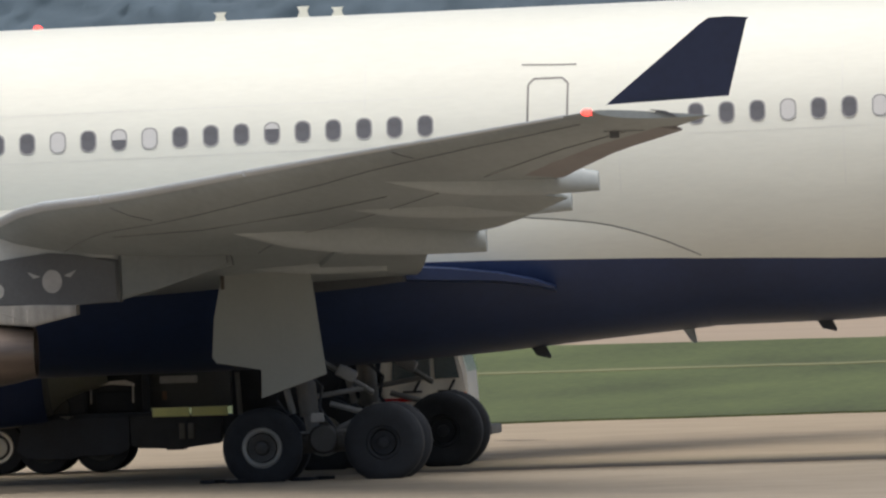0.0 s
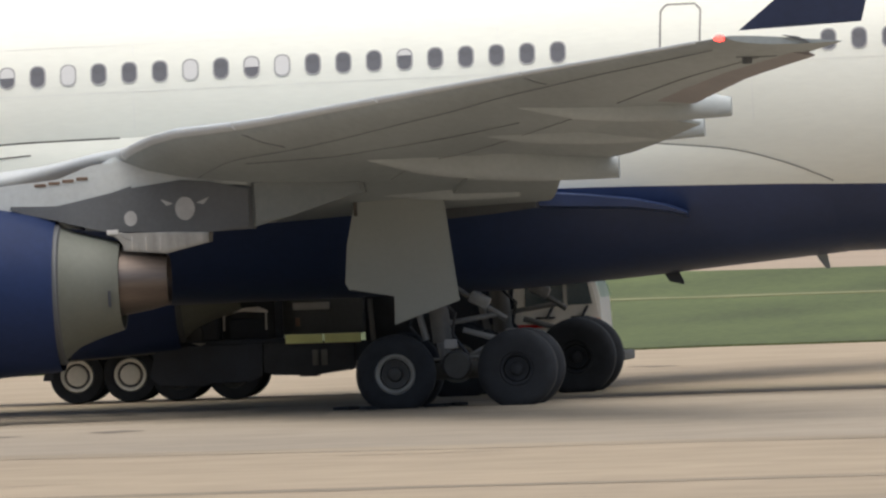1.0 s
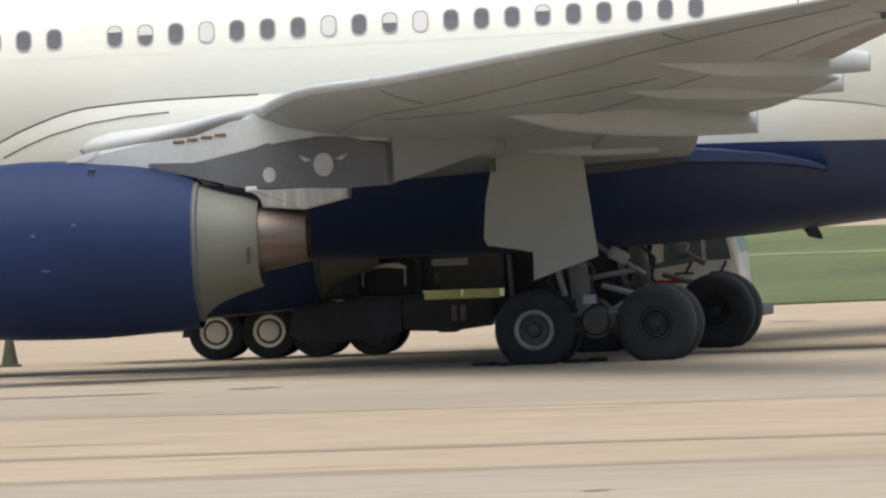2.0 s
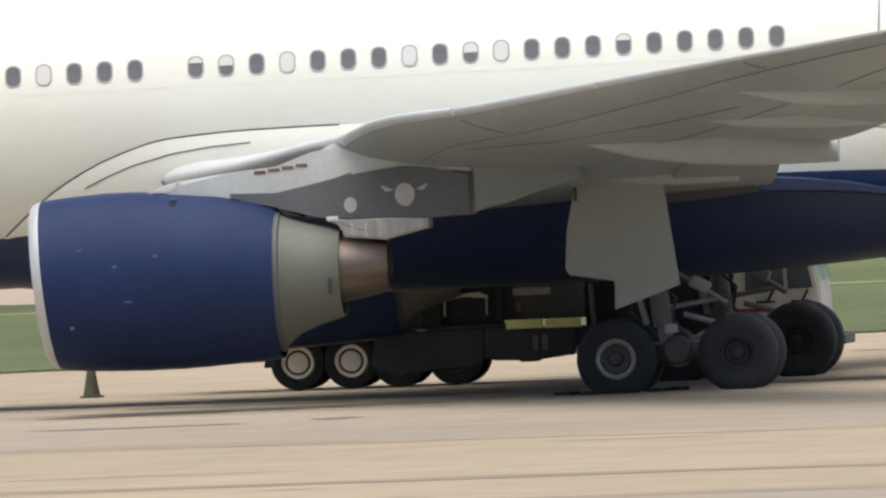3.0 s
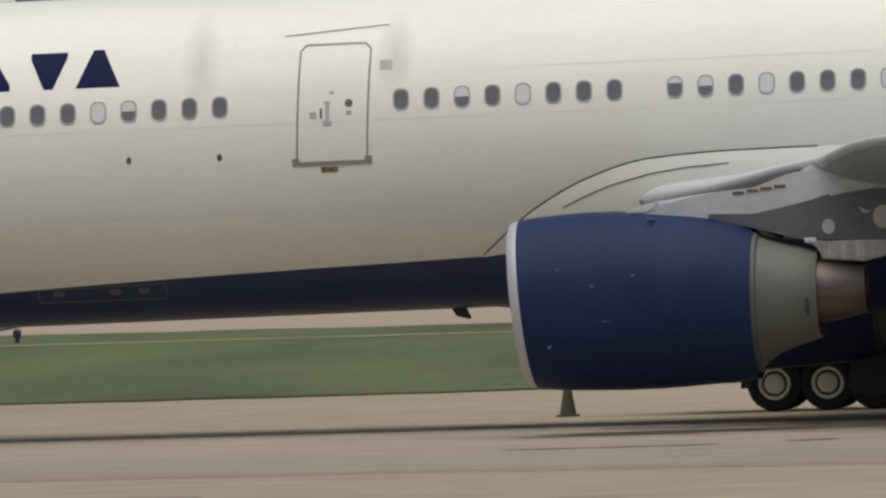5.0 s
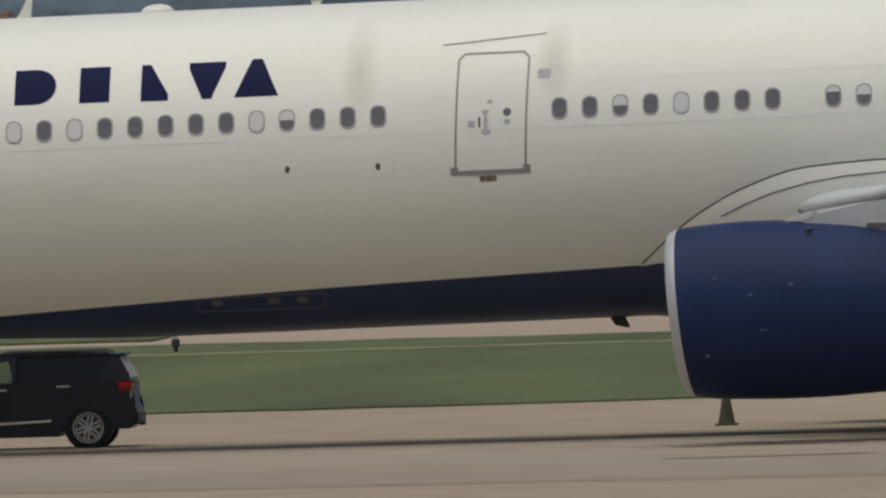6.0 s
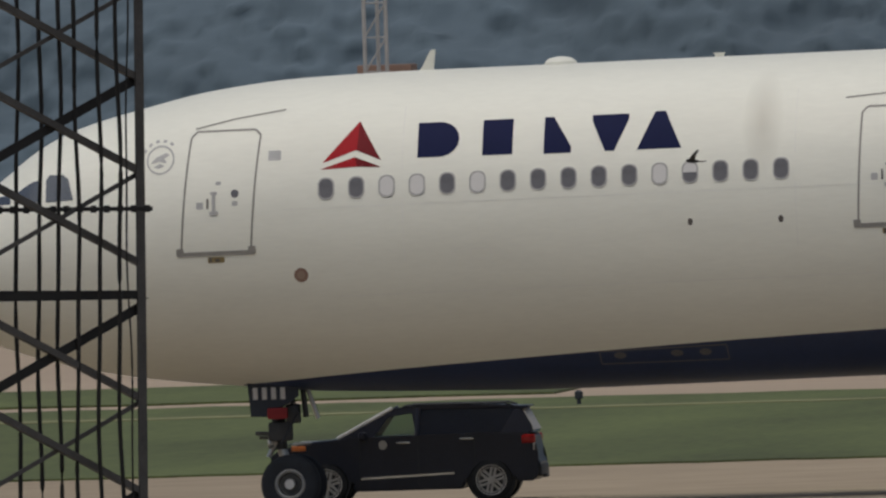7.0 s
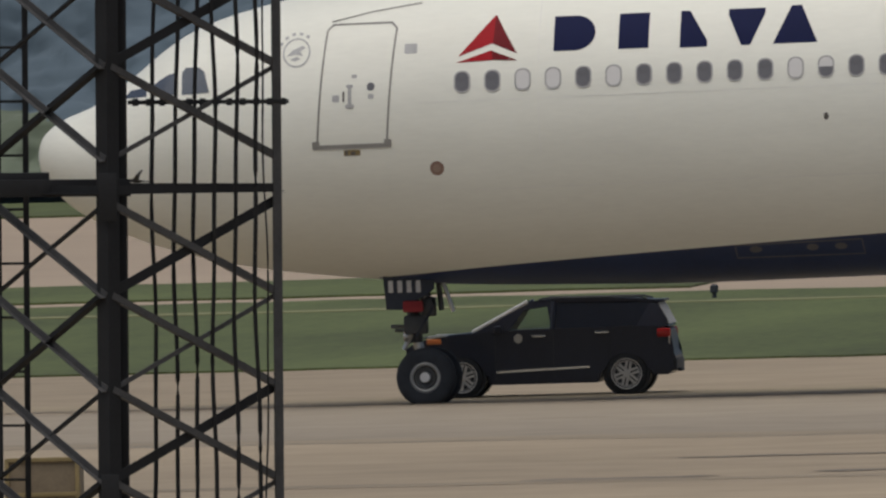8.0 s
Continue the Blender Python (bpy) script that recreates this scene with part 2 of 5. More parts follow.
def ease_table(table):
    """Smooth (monotone cubic) reading of a short table."""
    xs, ys = np.array([p[0] for p in table], float), np.array([p[1] for p in table], float)
    d = np.diff(ys) / np.diff(xs)
    m = np.concatenate([[d[0]], [0 if a * b <= 0 else 2 * a * b / (a + b) for a, b in zip(d, d[1:])], [d[-1]]])

    def read(x):
        x = min(max(x, xs[0]), xs[-1])
        i = min(int(np.searchsorted(xs, x, "right")) - 1, len(xs) - 2)
        h = xs[i + 1] - xs[i]
        t = (x - xs[i]) / h
        return float((2 * t**3 - 3 * t**2 + 1) * ys[i] + (t**3 - 2 * t**2 + t) * h * m[i] + (-2 * t**3 + 3 * t**2) * ys[i + 1] + (t**3 - t**2) * h * m[i + 1])
    return read


# ---- ground ----
def sheet(points, z=0.0, depth=0.3):
    """A flat piece of ground with a real edge."""
    bm = bmesh.new()
    top = [bm.verts.new((x, y, z)) for x, y in points]
    low = [bm.verts.new((x, y, z - depth)) for x, y in points]
    bm.faces.new(top)
    for i in range(len(top)):
        j = (i + 1) % len(top)
        bm.faces.new((top[i], low[i], low[j], top[j]))
    return bm


def wavy(x0, x1, y, step, amp, seed, slope=0.0):
    rnd = random.Random(seed)
    n = int((x1 - x0) / step)
    return [(x0 + (x1 - x0) * i / n, y + slope * (x0 + (x1 - x0) * i / n + 65) + rnd.uniform(-amp, amp)) for i in range(n + 1)]


bm = bmesh.new()
bmesh.ops.create_grid(bm, x_segments=8, y_segments=8, size=4500, matrix=Matrix.Translation((0, 2500, 0)))
solid("ground", bm, FAR_PAVE, "flat tan paved airfield reaching the distant woods", "ground", "structure")
solid("runway", sheet([(-900, -60), (700, -60)] + [(700, 556), (-900, 556)], 0.012), CONCRETE,
      "worn tan concrete apron with dark joints", "pavement", "structure")
edge_at = lerp_table([(-260, 538), (-68, 539.6), (-63, 542), (-57, 549.5), (-50, 551), (140, 549)])
near_edge = [(x, y + edge_at(x)) for x, y in wavy(-260, 140, 0.0, 0.8, 0.35, 3)]
far_edge = lerp_table([(-260, 633), (-95, 634.5), (-78, 632.5), (-71, 641), (-64, 662), (-50, 659.5), (140, 655)])
solid("grass_strip", sheet([(-260, near_edge[0][1])] + near_edge[1:] + [(x, y + far_edge(x)) for x, y in wavy(-260, 140, 0.0, 1.5, 0.8, 8)][::-1], 0.05), GRASS,
      "mown green grass beside the taxiway", "grass", "structure")
solid("grass_field", sheet(wavy(-260, -91, 643, 1.5, 0.8, 7) + wavy(-260, -93, 671, 2, 1.0, 9)[::-1], 0.05), GRASS,
      "strip of green grass before far paving", "grass", "structure")
solid("dry_verge", sheet(wavy(-150, -20, 615.8, 1.2, 0.45, 5) + wavy(-150, -20, 618.4, 1.2, 0.5, 6)[::-1], 0.065), DRY_GRASS,
      "thin dry pale line in the mown grass", "grass", "structure")
solid("grey_lane", sheet(wavy(-150, 60, 461.5, 2.5, 0.5, 41, -0.3) + wavy(-150, 60, 498.0, 2.5, 0.4, 42)[::-1], 0.015, 0.01), GREY_LANE,
      "greyer worn lane of concrete", "pavement", "structure")
solid("grey_lane", sheet(wavy(-150, 60, 330, 4, 1.0, 43) + wavy(-150, 60, 410, 2.5, 0.6, 44)[::-1], 0.015, 0.01), GREY_LANE,
      "greyer worn lane of concrete", "pavement", "structure")


# ---- the airliner ----
NOSE = pose(-82.23, 500.0, 4.58, 0, -0.87, 0)
airliner = thing("airliner", NOSE, "large white twin-engined airliner with navy belly parked on its wheels", "airliner")

TOP = ease_table([(0, -0.08), (0.08, 0.22), (0.44, 0.53), (1.06, 0.78), (1.53, 1.08), (2.01, 1.43), (2.41, 1.74), (2.92, 2.03), (3.43, 2.22), (4.3, 2.44), (5.7, 2.73), (7.3, 2.88), (9.3, 2.92), (44, 2.90), (63.5, 2.55)])
LOW = ease_table([(0, -0.12), (0.08, -0.42), (0.25, -0.66), (0.77, -1.12), (1.76, -1.61), (2.75, -1.94), (4.24, -2.25), (5.9, -2.46), (7.4, -2.61), (9.6, -2.70), (12, -2.76), (41, -2.77), (46, -2.2), (54, -0.4), (63.5, 1.75)])
HALF = ease_table([(0, 0.02), (0.08, 0.34), (0.25, 0.60), (0.77, 1.08), (1.76, 1.66), (2.75, 2.06), (4.24, 2.45), (5.9, 2.70), (7.0, 2.80), (8, 2.82), (44, 2.82), (50, 2.35), (58, 1.1), (63.5, 0.3)])
BLUE = ease_table([(5.9, -2.44), (6.5, -2.41), (8.5, -2.29), (11.5, -2.15), (15, -2.01), (20, -1.87), (27, -1.65), (33.5, -1.46), (36, -1.50), (39, -1.58), (42, -1.71), (50, -1.9), (63.5, 1.0)])


def hull_y(x, z, proud=0.0):
    """The near side of the hull at x and height z."""
    zt, zb = TOP(x), LOW(x)
    u = max(-1.0, min(1.0, (z - (zt + zb) / 2) / ((zt - zb) / 2)))
    return -HALF(x) * math.sqrt(1 - u * u) - proud


def hull():
    xs = [0, 0.02, 0.05, 0.1, 0.18, 0.28, 0.42, 0.6, 0.8] + [1 + 0.25 * i for i in range(30)] + [9 + i for i in range(55)] + [63.5]
    rings = []
    for x in xs:
        zt, zb, w = TOP(x), LOW(x), HALF(x)
        zc, hz = (zt + zb) / 2, (zt - zb) / 2
        cut = math.asin(max(-0.985, min(0.9, (BLUE(x) - zc) / hz))) if x > 5.9 else math.asin(-0.985)
        up = [math.pi / 2 + (cut - math.pi / 2) * i / 26 for i in range(27)]
        dn = [cut + (-math.pi / 2 - cut) * i / 8 for i in range(1, 9)]
        side = up + dn
        ring = [(x, -w * math.cos(a), zc + hz * math.sin(a)) for a in side] + [(x, w * math.cos(a), zc + hz * math.sin(a)) for a in side[-2:0:-1]]
        rings.append(ring)
    bm = loft(rings)
    bm.faces.ensure_lookup_table()
    n = len(rings[0])
    for k in range(len(rings) - 1):
        for i in range(n):
            blue = 26 <= i < n - 26 and (xs[k] >= 5.9)
            bm.faces[k * n + i].material_index = 1 if blue else 0
    return bm


part("fuselage", hull(), [WHITE, NAVY], airliner, "white hull with a navy belly", 60)


def decal(name, polys, material, parent, proud=0.005, label="", surf=hull_y):
    """Flat outlines in x and z, laid on the hull's near side."""
    bm = bmesh.new()
    for poly in polys:
        bm.faces.new([bm.verts.new((x, 0, z)) for x, z in poly])
    zs, xs = [v.co.z for v in bm.verts], [v.co.x for v in bm.verts]
    for lo, hi, no, step in ((min(zs), max(zs), (0, 0, 1), 0.12), (min(xs), max(xs), (1, 0, 0), 0.15)):
        k = lo + step
        while k < hi:
            bmesh.ops.bisect_plane(bm, geom=bm.verts[:] + bm.edges[:] + bm.faces[:], plane_co=(k * no[0], 0, k * no[2]), plane_no=no)
            k += step
    for v in bm.verts:
        v.co.y = surf(v.co.x, v.co.z, proud)
    return part(name, bm, material, parent, label)


def stroke(points, width):
    """A line of quads of that width along points in x and z."""
    polys = []
    for (x0, z0), (x1, z1) in zip(points, points[1:]):
        d = Vector((x1 - x0, z1 - z0)).normalized() * width / 2
        polys.append([(x0 - d.y, z0 + d.x), (x0 + d.y, z0 - d.x), (x1 + d.y, z1 - d.x), (x1 - d.y, z1 + d.x)])
    return polys


def round_rect(cx, cz, w, h, r, n=5):
    pts = []
    for sx, sz, a0 in ((1, 1, 0), (-1, 1, 90), (-1, -1, 180), (1, -1, 270)):
        for k in range(n + 1):
            a = radians(a0 + 90 * k / n)
            pts.append((cx + sx * (w / 2 - r) + r * math.cos(a), cz + sz * (h / 2 - r) + r * math.sin(a)))
    return pts


def disc(cx, cz, r, n=20, ry=None):
    return [(cx + r * math.cos(2 * math.pi * k / n), cz + (ry or r) * math.sin(2 * math.pi * k / n)) for k in range(n)]


# cabin windows: surround, pane and, where drawn, a white shade
WZ = 0.935
window_parts = {}


def window_mesh(key, build, material):
    if key not in window_parts:
        window_parts[key] = mesh_of(build(), key, material, 40 if key == "window_surround" else None)
    return window_parts[key]


def ring_bm():
    bm = bmesh.new()
    outer, inner = round_rect(0, 0, 0.285, 0.38, 0.12), round_rect(0, 0, 0.235, 0.33, 0.105)
    loops = []
    for pts, proud in ((outer, 0.001), (outer, 0.012), (inner, 0.012), (inner, 0.002)):
        loops.append([bm.verts.new((x, hull_y(20, WZ + z, proud) - hull_y(20, WZ), z)) for x, z in pts])
    n = len(outer)
    for a, b in zip(loops, loops[1:]):
        for i in range(n):
            bm.faces.new((a[i], a[(i + 1) % n], b[(i + 1) % n], b[i]))
    return bm


def pane_bm(z0, z1, proud):
    bm = bmesh.new()
    pts = [(x, min(max(z, z0), z1)) for x, z in round_rect(0, 0, 0.24, 0.335, 0.105)]
    keep = [p for i, p in enumerate(pts) if p != pts[i - 1]]
    bm.faces.new([bm.verts.new((x, 0, z)) for x, z in keep])
    for k in range(-3, 4):
        bmesh.ops.bisect_plane(bm, geom=bm.verts[:] + bm.edges[:] + bm.faces[:], plane_co=(0, 0, 0.045 * k), plane_no=(0, 0, 1))
    for v in bm.verts:
        v.co.y = hull_y(20, WZ + v.co.z, proud) - hull_y(20, WZ)
    return bm


def cabin_window(x, state):
    m = pose(x, hull_y(x, WZ), WZ)
    w = new("cabin_window", window_mesh("window_surround", ring_bm, RIM))
    w.parent, w.matrix_basis = airliner, m
    p = new("pane", window_mesh("pane", lambda: pane_bm(-1, 1, 0.003), PANE))
    p.parent = w
    if state:
        lo = {"w": -1, "h": 0.0, "q": 0.07}[state]
        s = new("shade", window_mesh("shade_" + state, lambda: pane_bm(lo, 1, 0.006), SHADE))
        s.parent = w
        tagged(s, "white shade pulled down")


for start, states in ((7.96, "..ww.w.....wh..."), (19.13, "..h.w..."), (23.92, "qh.w...w.hw...q....."), (38.75, "...w..w..w..")):
    for i, s in enumerate(states):
        cabin_window(start + 0.533 * i, "" if s == "." else s)


# doors
def cabin_door(x0, x1, z0, z1, lean, slash, small=False):
    d = decal("cabin_door", stroke([(x0 - lean, z0), (x0, z1 - 0.1), (x0 + 0.1, z1), (x1 - 0.1, z1), (x1, z1 - 0.1), (x1 - lean, z0)], 0.034), SEAM, airliner, 0.004,
              "closed white cabin door outlined by a grey seam")
    decal("rain_gutter", stroke(slash, 0.024), SEAM, d, 0.006)
    if small:
        return d
    decal("door_sill", stroke([(x0 - lean - 0.07, z0), (x1 - lean + 0.07, z0)], 0.075) + [round_rect(x0 - lean - 0.02, z0 + 0.04, 0.13, 0.13, 0.02), round_rect(x1 - lean + 0.02, z0 + 0.04, 0.13, 0.13, 0.02)], SEAM, d, 0.014, "dark grey sill")
    cx = (x0 + x1) / 2 - lean / 2
    decal("latch_label", [round_rect(cx - 0.09, z0 - 0.11, 0.30, 0.10, 0.02)], DULL_YELLOW, d, 0.006, "small yellow placard")
    decal("placard_bars", [round_rect(cx - 0.19, z0 - 0.11, 0.05, 0.09, 0.01), round_rect(cx - 0.07, z0 - 0.12, 0.08, 0.06, 0.01)], LINE, d, 0.008)
    decal("viewport", [disc(cx + 0.28, z0 + 1.03, 0.07)], PANE, d, 0.006, "round dark viewport")
    decal("viewport_flap", [round_rect(cx + 0.28, z0 + 0.86, 0.10, 0.08, 0.02)], MARK_GREY, d, 0.004)
    decal("door_handle", [round_rect(cx - 0.10, z0 + 0.86, 0.06, 0.40, 0.02), round_rect(cx - 0.10, z0 + 0.70, 0.15, 0.07, 0.02), round_rect(cx - 0.10, z0 + 1.05, 0.12, 0.05, 0.02)], MARK_GREY, d, 0.012, "grey handle")
    decal("handle_slot", [round_rect(cx - 0.21, z0 + 0.87, 0.035, 0.18, 0.01)], LINE, d, 0.006)
    decal("door_placard", [round_rect(cx - 0.35, z0 + 0.84, 0.12, 0.12, 0.02)], MARK_GREY, d, 0.004)
    decal("door_notice", [round_rect(cx - 0.02, z0 + 1.22, 0.09, 0.06, 0.01)], MARK_GREY, d, 0.004)
    decal("wall_placard", [round_rect(x1 + 0.27, z0 + 1.66, 0.22, 0.17, 0.02)], MARK_GREY, d, 0.004, "grey placard with unreadable writing")
    return d


cabin_door(5.52, 6.77, -0.11, 2.02, 0.17, [(5.58, 2.07), (6.3, 2.22), (7.17, 2.34)])
cabin_door(17.36, 18.59, -0.12, 1.94, 0.08, [(17.06, 2.11), (18.87, 2.24)])
cabin_door(35.84, 36.53, 0.2, 1.66, 0.04, [(35.72, 1.91), (36.67, 1.88)], True)

# livery: red triangle emblem and five navy blocks
emblem = decal("livery_emblem", [[(8.52, 2.08), (7.89, 1.38), (8.46, 1.575), (8.49, 1.575)], [(7.86, 1.27), (8.46, 1.46), (8.50, 1.29)]], RED, airliner, 0.005, "red triangle emblem with a white band")
decal("emblem_shade", [[(8.52, 2.08), (8.49, 1.575), (8.92, 1.39)], [(8.50, 1.29), (8.46, 1.46), (8.93, 1.27)]], RED_DARK, emblem, 0.006)
BLOCKS = {
    0: [[(9.56, 1.40), (9.56, 2.00), (9.94, 2.00)] + [(9.94 + 0.35 * math.cos(radians(a)), 1.70 + 0.30 * math.sin(radians(a))) for a in range(80, -81, -20)] + [(9.94, 1.40)]],
    1: [[(10.70, 1.39), (10.70, 2.00), (11.23, 2.00), (11.23, 1.39)]],
    2: [[(11.78, 1.37), (11.78, 2.00), (11.94, 2.00), (12.26, 1.48), (12.26, 1.37)]],
    3: [[(12.86, 1.37), (12.62, 1.90), (12.62, 2.00), (13.26, 2.00), (13.26, 1.90), (13.02, 1.37)]],
    4: [[(13.42, 1.37), (13.72, 2.02), (13.90, 2.02), (14.20, 1.37)]],
}
for k in range(5):
    decal("livery_block", BLOCKS[k], LETTER, airliner, 0.005, "solid navy livery shape")

# small marks on the hull
decal("round_port", [disc(7.46, -0.55, 0.125)], BROWN, airliner, 0.004, "round brown port")
decal("port_centre", [disc(7.46, -0.55, 0.07)], PORT_PINK, bpy.data.objects["round_port"], 0.008)
for x, z in ((14.34, 0.075), (15.93, 0.06)):
    decal("vent_hole", [disc(x, z, 0.045, 14, 0.065)], LINE, airliner, 0.004, "small dark vent")
decal("access_panel", stroke([(10.46, -0.40), (10.46, -0.22), (10.82, -0.22), (10.82, -0.40), (10.46, -0.40)], 0.012), PANEL_LINE, airliner, 0.004)
crest = decal("round_crest", stroke(disc(4.98, 1.56, 0.24, 24) + [(5.22, 1.56)], 0.028), MARK_GREY, airliner, 0.005, "grey round crest")
decal("crest_centre", [[(4.80, 1.50), (4.90, 1.60), (5.08, 1.68), (5.14, 1.64), (5.04, 1.58), (5.10, 1.50), (4.96, 1.53)], [(4.86, 1.44), (4.98, 1.49), (5.06, 1.45), (4.95, 1.41)]], MARK_GREY, crest, 0.005)
decal("crest_marks", [poly for a in range(50, 186, 24) for poly in stroke([(4.98 + 0.33 * math.cos(radians(q)), 1.56 + 0.33 * math.sin(radians(q))) for q in (a, a + 11)], 0.05)], MARK_GREY, crest, 0.005)
for x, z, tall in ((15.62, 1.75, 1.9), (19.02, 1.75, 1.5)):
    decal("exhaust_smudge", [round_rect(x, z, 0.75, tall, 0.2)], SMUDGE, airliner, 0.0025, "faint grey stain")
decal("cargo_door", stroke([(12.50, -2.34), (12.50, -2.12), (14.74, -2.09), (14.74, -2.35), (12.50, -2.34)], 0.022), HATCH_GREY, airliner, 0.006, "pale outlined hatch")
for x in (12.85, 13.85, 14.35):
    decal("hatch_latch", [disc(x, -2.20, 0.11, 12, 0.06)], HATCH_GREY, bpy.data.objects["cargo_door"], 0.006)
for zl, x0, x1 in ((0.60, 7.2, 41.8), (1.42, 20.0, 34.5), (-0.95, 8.0, 20.0)):
    decal("panel_joint", stroke([(x0 + (x1 - x0) * i / 24, zl) for i in range(25)], 0.012), PANEL_LINE, airliner, 0.002)
for x in (4.4, 9.3, 16.2, 19.6, 26.65, 33.0, 37.4, 41.3):
    decal("panel_joint", stroke([(x, 2.3), (x, 1.2)], 0.014) + stroke([(x, 0.7), (x, -0.4)], 0.014), PANEL_LINE, airliner, 0.002)
# cockpit glazing
for poly in ([(2.89, 0.91), (2.87, 1.30), (2.93, 1.38), (3.18, 1.38), (3.29, 1.30), (3.40, 0.93)], [(2.30, 0.90), (2.27, 1.06), (2.44, 1.18), (2.60, 1.27), (2.78, 1.31), (2.80, 0.92)], [(1.72, 0.88), (1.86, 1.02), (2.18, 1.06), (2.20, 0.90)]):
    decal("cockpit_window", [poly], COCKPIT, airliner, 0.006, "dark cockpit window")

# roof aerials and beacon
part("blade_aerial", slab([(9.26, 2.86), (9.36, 2.98), (9.52, 3.27), (9.60, 3.27), (9.55, 2.86)], -0.03, 0.03), WHITE, airliner, "white blade aerial")
part("roof_dome", turned([(2.88, 0.30), (2.96, 0.28), (3.02, 0.2), (3.05, 0.06)], "z", 20, (11.8, 0, 0)), WHITE, airliner, "white roof dome")
for x, h in ((14.6, 0.09), (26.07, 0.09), (30.3, 0.16), (31.75, 0.20), (32.35, 0.16)):
    part("roof_aerial", slab([(x - 0.16, 2.84), (x - 0.10, 2.90), (x - 0.05, 2.89 + 0.6 * h), (x - 0.11, 2.90 + h), (x + 0.11, 2.90 + h), (x + 0.06, 2.89 + 0.6 * h), (x + 0.10, 2.90), (x + 0.16, 2.84)], -0.05, 0.05, 0.01), WHITE, airliner, "small white roof aerial")
part("roof_beacon", turned([(2.88, 0.08), (2.95, 0.07), (2.98, 0.02)], "z", 12, (27.1, 0, 0)), RED_LAMP, airliner, "red beacon")
# belly aerials and drain masts
for x, z in ((19.65, -2.70), (35.6, -2.95), (40.6, -2.70)):
    part("belly_aerial", slab([(x - 0.17, z), (x - 0.05, z - 0.20), (x + 0.19, z - 0.26), (x + 0.20, z - 0.21), (x + 0.10, z)], -0.03, 0.03), BLACK, airliner, "black belly aerial")
part("drain_mast", slab([(38.05, -2.70), (38.28, -3.05), (38.36, -3.05), (38.30, -2.70)], -0.04, 0.04), WING_GREY, airliner, "pale drain mast")
# belly fairing
FT = ease_table([(20.35, -1.86), (21.36, -1.07), (22.37, -0.56), (23.4, -0.28), (24.9, -0.2), (26.5, -0.19), (31, -0.30), (34, -0.55), (35.64, -0.72), (36.9, -0.87), (37.9, -1.16), (38.75, -1.54)])
FE = ease_table([(20.35, 0.0), (21.6, 0.14), (23.5, 0.30), (26, 0.38), (32, 0.40), (34.6, 0.30), (36.5, 0.16), (38.75, 0.0)])


def fairing_point(x, ang):
    """The bulged skin below the seam: the hull pushed outwards."""
    zt, zb, w = TOP(x), LOW(x), HALF(x)
    zc, hz = (zt + zb) / 2, (zt - zb) / 2
    a0 = math.asin((FT(x) - zc) / hz)
    u = max(0.0, (a0 - ang) / (a0 + math.pi / 2))
    e = FE(x) * min(1.0, u / 0.3) ** 0.8 + 0.004
    return (x, -(w + e) * math.cos(ang), zc + (hz + e) * math.sin(ang))


def fairing_y(x, z, proud=0.0):
    return min((fairing_point(x, -math.pi / 2 * k / 60 + 0.2) for k in range(60)), key=lambda p: abs(p[2] - z))[1] - proud


def fairing():
    rings, xs = [], [20.36 + 0.3 * i for i in range(62)]
    for x in xs:
        zc, hz = (TOP(x) + LOW(x)) / 2, (TOP(x) - LOW(x)) / 2
        a0 = math.asin((FT(x) - zc) / hz)
        cut = min(a0 - 0.01, math.asin((BLUE(x) - zc) / (hz + FE(x))))
        angs = [a0 + (cut - a0) * i / 9 for i in range(10)] + [cut + (-math.pi / 2 - cut) * i / 10 for i in range(1, 11)]
        side = [fairing_point(x, a) for a in angs]
        rings.append(side + [(x, -y, z) for _, y, z in side[::-1][1:]])
    bm = loft(rings, False, None, False)
    bm.faces.ensure_lookup_table()
    n = len(rings[0]) - 1
    for k in range(len(rings) - 1):
        for i in range(n):
            bm.faces[k * n + i].material_index = 1 if 9 <= i < n - 9 else 0
    return bm


part("belly_fairing", fairing(), [WHITE, NAVY], airliner, "bulged white and navy wing root fairing", 50)
decal("fairing_seam", stroke([(x, FT(x)) for x in [20.38 + 0.3 * i for i in range(21)]], 0.026), LINE, airliner, 0.012, "dark curved seam")
decal("fairing_seam", stroke([(x, FT(x)) for x in [34.2 + 0.3 * i for i in range(16)]], 0.02), SEAM, airliner, 0.012, "dark curved seam")
decal("fairing_seam", stroke([(21.87, -1.07), (22.3, -0.88), (22.73, -0.72), (23.43, -0.55), (24.1, -0.46), (24.82, -0.42)], 0.022), LINE, airliner, 0.012, "dark curved seam", fairing_y)

part("root_fillet", loft([[(x, -a, zt + 0.03), (x, -b, zt - 0.02), (x, -b + 0.04, zt - h), (x, -a, zt - h - 0.1)] for x, a, b, zt, h in ((33.64, 2.0, 3.25, -1.46, 0.24), (34.4, 2.0, 3.15, -1.53, 0.21), (35.2, 1.9, 3.0, -1.64, 0.15), (35.8, 1.9, 2.84, -1.78, 0.10), (36.15, 1.8, 2.65, -1.92, 0.06))]), NAVY, airliner, "blue wing root fillet", 25)
# flap end in dark grey: its colour carries the shade under the flap
part("root_flap_end", slab([(31.9, -1.36), (33.62, -1.42), (33.62, -1.73), (32.9, -1.80), (31.9, -1.86)], -3.55, -2.6, 0.05), DARK_GREY, airliner, "flap end at the wing root, dark grey for shade")

